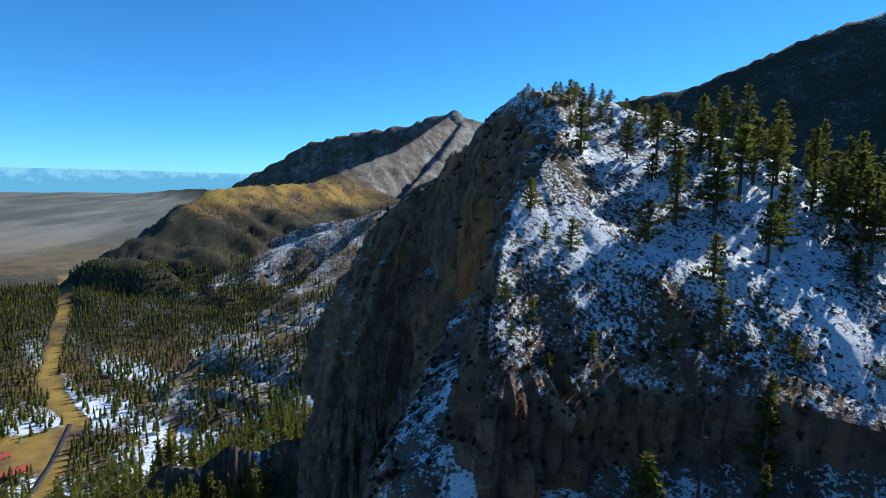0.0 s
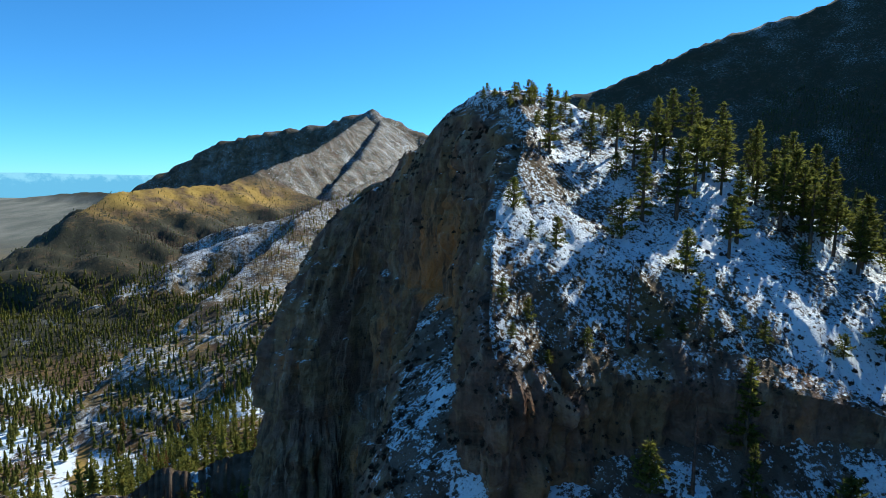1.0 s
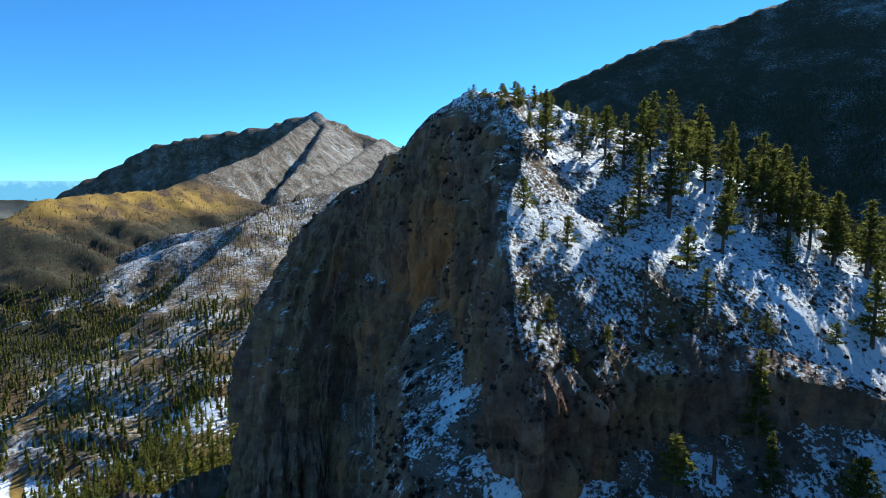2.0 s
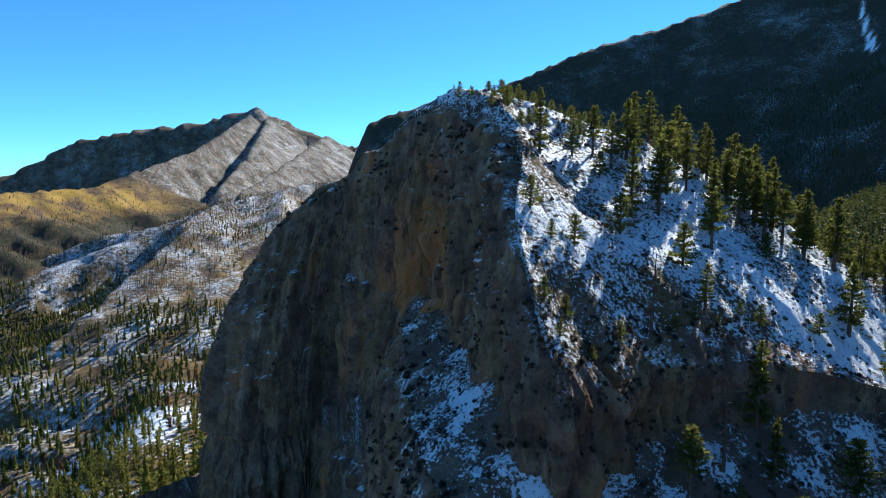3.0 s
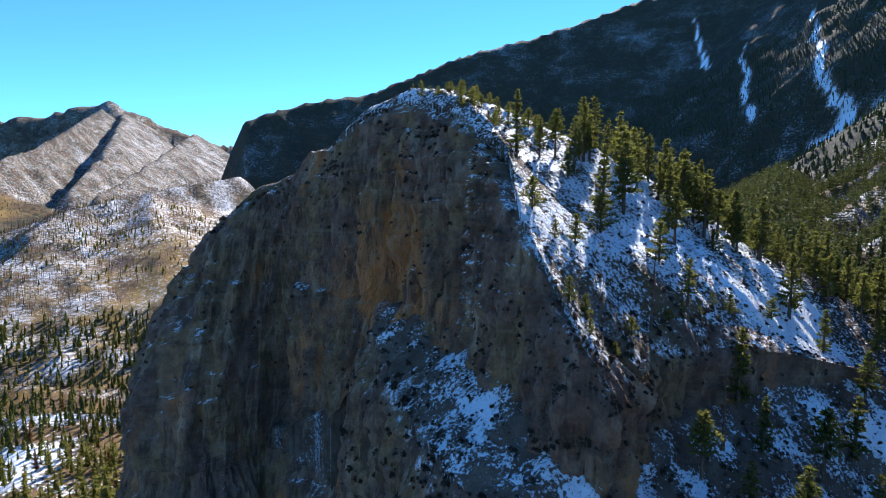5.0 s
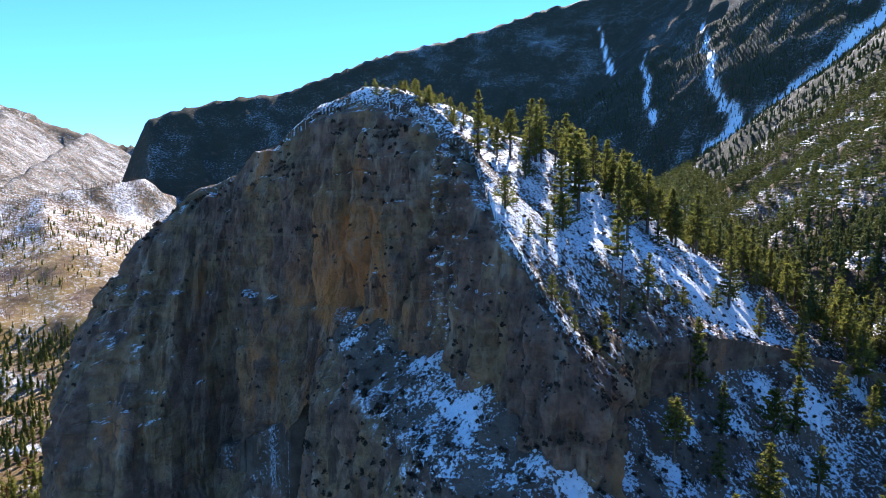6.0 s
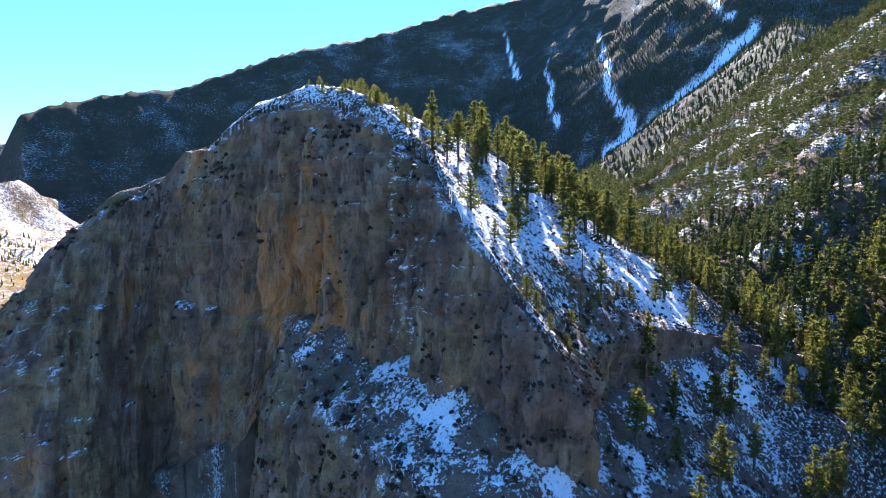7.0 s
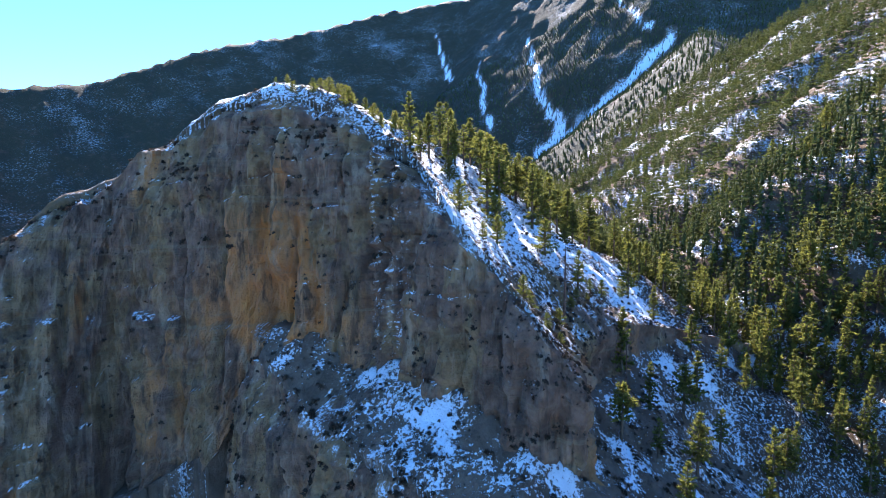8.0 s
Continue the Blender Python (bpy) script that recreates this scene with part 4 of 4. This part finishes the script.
def boulder_shape(seed):
    r = rng(seed)
    bm = bmesh.new()
    bmesh.ops.create_icosphere(bm, subdivisions=1, radius=0.5)
    v = np.array([p.co for p in bm.verts]) * (0.7 + 0.5 * r.rand(len(bm.verts)))[:, None] * (1.1, 0.9, 0.6)
    f = np.array([[q.index for q in p.verts] for p in bm.faces])
    bm.free()
    return v, f


BUSH = [bush_shape(60 + i) for i in range(5)]
STONE = [boulder_shape(70 + i) for i in range(6)]


def sow(name, shapes, where, sizes, mat, label, category):
    """Copies of unit shapes at full positions in one mesh."""
    vs, fs, at = [], [], 0
    pick = dice.randint(len(shapes), size=len(where))
    for k, (sv, sf) in enumerate(shapes):
        i = np.nonzero(pick == k)[0]
        a = dice.rand(len(i)) * 6.28
        c, s, q = np.cos(a)[:, None], np.sin(a)[:, None], sizes[i][:, None]
        vs.append(np.stack([(sv[None, :, 0] * c - sv[None, :, 1] * s) * q, (sv[None, :, 0] * s + sv[None, :, 1] * c) * q, sv[None, :, 2] * q * np.ones_like(c)], -1).reshape(-1, 3) + np.repeat(where[i], len(sv), 0))
        fs.append((sf[None] + (np.arange(len(i)) * len(sv))[:, None, None] + at).reshape(-1, 3))
        at += len(i) * len(sv)
    return tagged(mesh_of(name, np.concatenate(vs), np.concatenate(fs), mat), label, category, kind="stuff")


def slope_places(n, keep):
    p = np.stack([-22 + 180 * dice.rand(n), 45 + 165 * dice.rand(n)], 1)
    room = inside([q[:2] for q in RIM] + CLOSING, p[:, 0], p[:, 1])
    d = along(RIM, p[:, 0], p[:, 1])[0]
    p = p[(dice.rand(n) < keep(p[:, 0], p[:, 1], room, d)) & ((d > 4) | room)]
    return np.column_stack([p, land(p[:, 0], p[:, 1])[0]])


def brush(x, y, room, d):
    dark = smooth(0.0, 0.35, fractal(x, y, 16, 3, 301)) * 0.5 + 0.45 * smooth(22, 8, np.abs(y - 108)) * smooth(80, 45, x) * smooth(14, 26, x)
    return np.clip(np.where(room, 0.13 + dark, 0.40 + 0.5 * smooth(-0.1, 0.3, fractal(x, y, 9, 3, 305))), 0, 1)


w = slope_places(9500, brush)
sow("scrub", BUSH, w - (0, 0, 0.1), 0.4 + 1.35 * dice.rand(len(w)) ** 2, SCRUB, "dark leafless scrub poking through the snow", "scrub")
w = slope_places(6500, lambda x, y, room, d: 0.35 + 0.5 * smooth(0, 0.3, fractal(x, y, 20, 3, 303)))
sow("stones", STONE, w, 0.3 + 1.3 * dice.rand(len(w)) ** 3, ROCK, "loose grey limestone stones lying in the snow", "stones")


def cliff_places(ob, n, seed):
    r = rng(seed)
    me = ob.data
    co, no = np.zeros(len(me.vertices) * 3, np.float32), np.zeros(len(me.vertices) * 3, np.float32)
    me.vertices.foreach_get("co", co)
    me.vertices.foreach_get("normal", no)
    co, no = co.reshape(-1, 3), no.reshape(-1, 3)
    i = r.choice(len(co), n * 8)
    thick = smooth(-0.15, 0.3, fractal(co[i, 1], co[i, 2], 22, 3, seed)) * 0.3 + 0.5
    thick = thick * smooth(-60, -30, -np.maximum(0, co[i, 0] - 10))
    i = i[r.rand(len(i)) < thick * smooth(-0.25, 0.35, no[i, 2])][:n]
    return co[i] + no[i] * 0.15


w = cliff_places(upper_cliff, 1150, 311)
sow("cliff_scrub", BUSH, w, 0.4 + 1.4 * dice.rand(len(w)) ** 2, SCRUB, "small dark bushes rooted on the cliff ledges", "scrub")
w = cliff_places(lower_cliff, 700, 313)
sow("cliff_scrub", BUSH, w, 0.6 + 2.0 * dice.rand(len(w)) ** 2, SCRUB, "small dark bushes rooted on the lower cliff", "scrub")


def top_places(ob, n):
    """Places on the worn, leaning-back head of the main cliff."""
    me = ob.data
    co, no = np.zeros(len(me.vertices) * 3, np.float32), np.zeros(len(me.vertices) * 3, np.float32)
    me.vertices.foreach_get("co", co)
    me.vertices.foreach_get("normal", no)
    co, no = co.reshape(-1, 3), no.reshape(-1, 3)
    thick = smooth(-0.2, 0.25, fractal(co[:, 0], co[:, 1], 9, 3, 335))
    flat = np.nonzero((no[:, 2] > 0.30) & (co[:, 1] > 150) & (co[:, 2] > 140) & (rng(337).rand(len(co)) < thick))[0]
    return co[rng(333).choice(flat, n)]


w = top_places(upper_cliff, 420)
sow("summit_scrub", BUSH, w, 0.6 + 1.5 * dice.rand(len(w)) ** 2, SCRUB, "dark bushes among the snow on the head of the cliff", "scrub")


def rim_places(ob, n):
    """Places on the flat tops of the lower rim."""
    me = ob.data
    co, no = np.zeros(len(me.vertices) * 3, np.float32), np.zeros(len(me.vertices) * 3, np.float32)
    me.vertices.foreach_get("co", co)
    me.vertices.foreach_get("normal", no)
    co, no = co.reshape(-1, 3), no.reshape(-1, 3)
    flat = np.nonzero((no[:, 2] > 0.35) & (co[:, 1] < 150) & (co[:, 2] > 108) & (co[:, 0] < 125) & (co[:, 1] < 112))[0]
    return co[rng(331).choice(flat, n)]


w = rim_places(upper_cliff, 480)
sow("rim_scrub", BUSH, w, 0.4 + 1.1 * dice.rand(len(w)) ** 2, SCRUB, "dark scrub crowding the rocky rim of the crag", "scrub")


def low_slope(n):
    p = np.stack([8 + 68 * dice.rand(n), 98 + 15 * dice.rand(n)], 1)
    keep = inside([q[:2] for q in RIM] + CLOSING, p[:, 0], p[:, 1]) & (dice.rand(n) < 0.35 + 0.65 * smooth(-0.2, 0.2, fractal(p[:, 0], p[:, 1], 9, 3, 307))) & (along(RIM, p[:, 0], p[:, 1])[0] > 3)
    p = p[keep]
    return np.column_stack([p, land(p[:, 0], p[:, 1])[0] - 0.1])


w = low_slope(480)
sow("oak_brush", BUSH, w, 0.6 + 1.7 * dice.rand(len(w)) ** 2, SCRUB, "dense dark leafless brush on the lower snowy slope", "scrub")
# ---------- camp in the valley ----------
RED_ROOF = plain_material("red_metal_roof", (0.30, 0.045, 0.03), (0.42, 0.08, 0.05), 1.5, 0.5)
LOG_WALL = plain_material("brown_boards", (0.16, 0.09, 0.05), (0.28, 0.17, 0.10), 0.8, 0.8, (1, 1, 4))
PALE_TRIM = plain_material("pale_paint", (0.55, 0.53, 0.48), (0.66, 0.63, 0.58), 0.7, 0.6)
PANE = plain_material("dark_window_glass", (0.02, 0.025, 0.03), (0.035, 0.04, 0.05), 2.0, 0.1)
STEEL = plain_material("galvanised_steel", (0.42, 0.43, 0.44), (0.55, 0.56, 0.57), 0.5, 0.4)
GREEN = plain_material("green_canvas", (0.02, 0.20, 0.12), (0.04, 0.28, 0.17), 0.8, 0.7)


def box(lo, hi):
    (a, b, c), (d, e, f) = lo, hi
    v = np.array([(a, b, c), (d, b, c), (d, e, c), (a, e, c), (a, b, f), (d, b, f), (d, e, f), (a, e, f)], float)
    q = [(0, 3, 2, 1), (4, 5, 6, 7), (0, 1, 5, 4), (1, 2, 6, 5), (2, 3, 7, 6), (3, 0, 4, 7)]
    return v, np.array([t for i, j, k, l in q for t in ((i, j, k), (i, k, l))])


def gable(l, w, z, h, over, thick):
    """Two roof slabs as one shape."""
    vs, fs = [], []
    for side in (-1, 1):
        i = len(vs)
        for x in (-l / 2 - over, l / 2 + over):
            vs += [(x, 0, z + h), (x, side * (w / 2 + over), z - over * h / (w / 2)), (x, side * (w / 2 + over), z - over * h / (w / 2) + thick), (x, 0, z + h + thick)]
        for a, b in ((0, 1), (1, 2), (2, 3), (3, 0)):
            fs += [(i + a, i + b, i + 4 + b), (i + a, i + 4 + b, i + 4 + a)]
        fs += [(i, i + 1, i + 2), (i, i + 2, i + 3), (i + 4, i + 6, i + 5), (i + 4, i + 7, i + 6)]
    return np.array(vs, float), np.array(fs)


def cabin(x, y, turn, l, w, wall, label):
    house = new("cabin")
    part("wall", *box((-l / 2, -w / 2, -0.8), (l / 2, w / 2, wall)), LOG_WALL, house)
    for s in (-1, 1):
        end = np.array([(s * l / 2, -w / 2, wall), (s * l / 2, w / 2, wall), (s * l / 2, 0, wall + w * 0.32), (s * (l / 2 - 0.2), -w / 2, wall), (s * (l / 2 - 0.2), w / 2, wall), (s * (l / 2 - 0.2), 0, wall + w * 0.32)])
        part("gable_end", end, np.array([(0, 1, 2), (3, 5, 4), (0, 3, 1), (1, 3, 4), (1, 4, 2), (2, 4, 5), (2, 5, 0), (0, 5, 3)]), LOG_WALL, house)
    part("roof", *gable(l, w, wall, w * 0.32, 0.6, 0.18), RED_ROOF, house, "faded red metal roof")
    part("chimney", *box((l * 0.2, -0.9, wall), (l * 0.2 + 0.7, -0.2, wall + w * 0.32 + 1.0)), BURNT, house)
    for s in (-1, 1):
        for k in (-0.3, 0.05, 0.33):
            win = part("window", *box((k * l - 0.6, s * w / 2 - 0.05, 1.0), (k * l + 0.6, s * w / 2 + 0.06, 2.1)), PALE_TRIM, house)
            part("pane", *box((k * l - 0.5, s * w / 2 - 0.03, 1.1), (k * l + 0.5, s * w / 2 + 0.08, 2.0)), PANE, win)
    part("door", *box((l / 2 - 0.03, -0.5, 0), (l / 2 + 0.08, 0.5, 2.05)), PALE_TRIM, house)
    house.matrix_world = pose(x, y, ground_at(x, y), 0, 0, turn)
    return tagged(house, label, "cabin")


cabin(-443, 524, 62, 28, 12, 3.6, "red-roofed wooden cabin beside the cleared dirt lot")
cabin(-480, 553, 60, 18, 10, 3.2, "small red-roofed wooden cabin by the lot")

mast = new("light_mast")
v, f = trunk_shape(26.0, 0.30, 1.0, 8)
part("pole", v, f, STEEL, mast)
part("crossarm", *box((-1.6, -0.12, 25.2), (1.6, 0.12, 25.5)), STEEL, mast)
for k in (-1.4, 1.4):
    part("lamp_head", *box((k - 0.5, -0.35, 24.7), (k + 0.5, 0.35, 25.2)), STEEL, mast)
mast.matrix_world = pose(-479, 612, ground_at(-479, 612))
tagged(mast, "tall grey steel light mast at the lot's edge", "mast")

tent = new("canopy_tent")
part("canopy", np.array([(-2.2, -2.2, 2.3), (2.2, -2.2, 2.3), (2.2, 2.2, 2.3), (-2.2, 2.2, 2.3), (0, 0, 3.6)], float), np.array([(0, 1, 4), (1, 2, 4), (2, 3, 4), (3, 0, 4)]), GREEN, tent)
for sx in (-2.1, 2.1):
    for sy in (-2.1, 2.1):
        part("leg", *box((sx - 0.05, sy - 0.05, -0.2), (sx + 0.05, sy + 0.05, 2.35)), STEEL, tent)
tent.matrix_world = pose(-487, 593, ground_at(-487, 593), 0, 0, 20)
tagged(tent, "green peaked canopy tent beside the mast", "tent")


def paved_road():
    """A strip of asphalt that follows the ground past the lot."""
    t = np.linspace(0, 1, 90)
    x, y = -462 + 70 * t + 5 * np.sin(3 * t), 640 - 175 * t
    d = np.array([70.0, -175.0]) / math.hypot(70, 175)
    rows = [np.stack([x - d[1] * k, y + d[0] * k], -1) for k in (-2.8, -2.7, 2.7, 2.8)]
    lift = (-0.6, 0.35, 0.35, -0.6)
    mid = land(x, y)[0]
    P = np.concatenate([np.column_stack([r, np.maximum(mid, land(r[:, 0], r[:, 1])[0]) + q]) for r, q in zip(rows, lift)])
    return tagged(sheet("road", P, 4, 90, ASPHALT), "narrow dark asphalt road past the dirt lot", "road", kind="structure")


ASPHALT = plain_material("worn_asphalt", (0.035, 0.035, 0.038), (0.065, 0.063, 0.062), 2.5, 0.85)
paved_road()
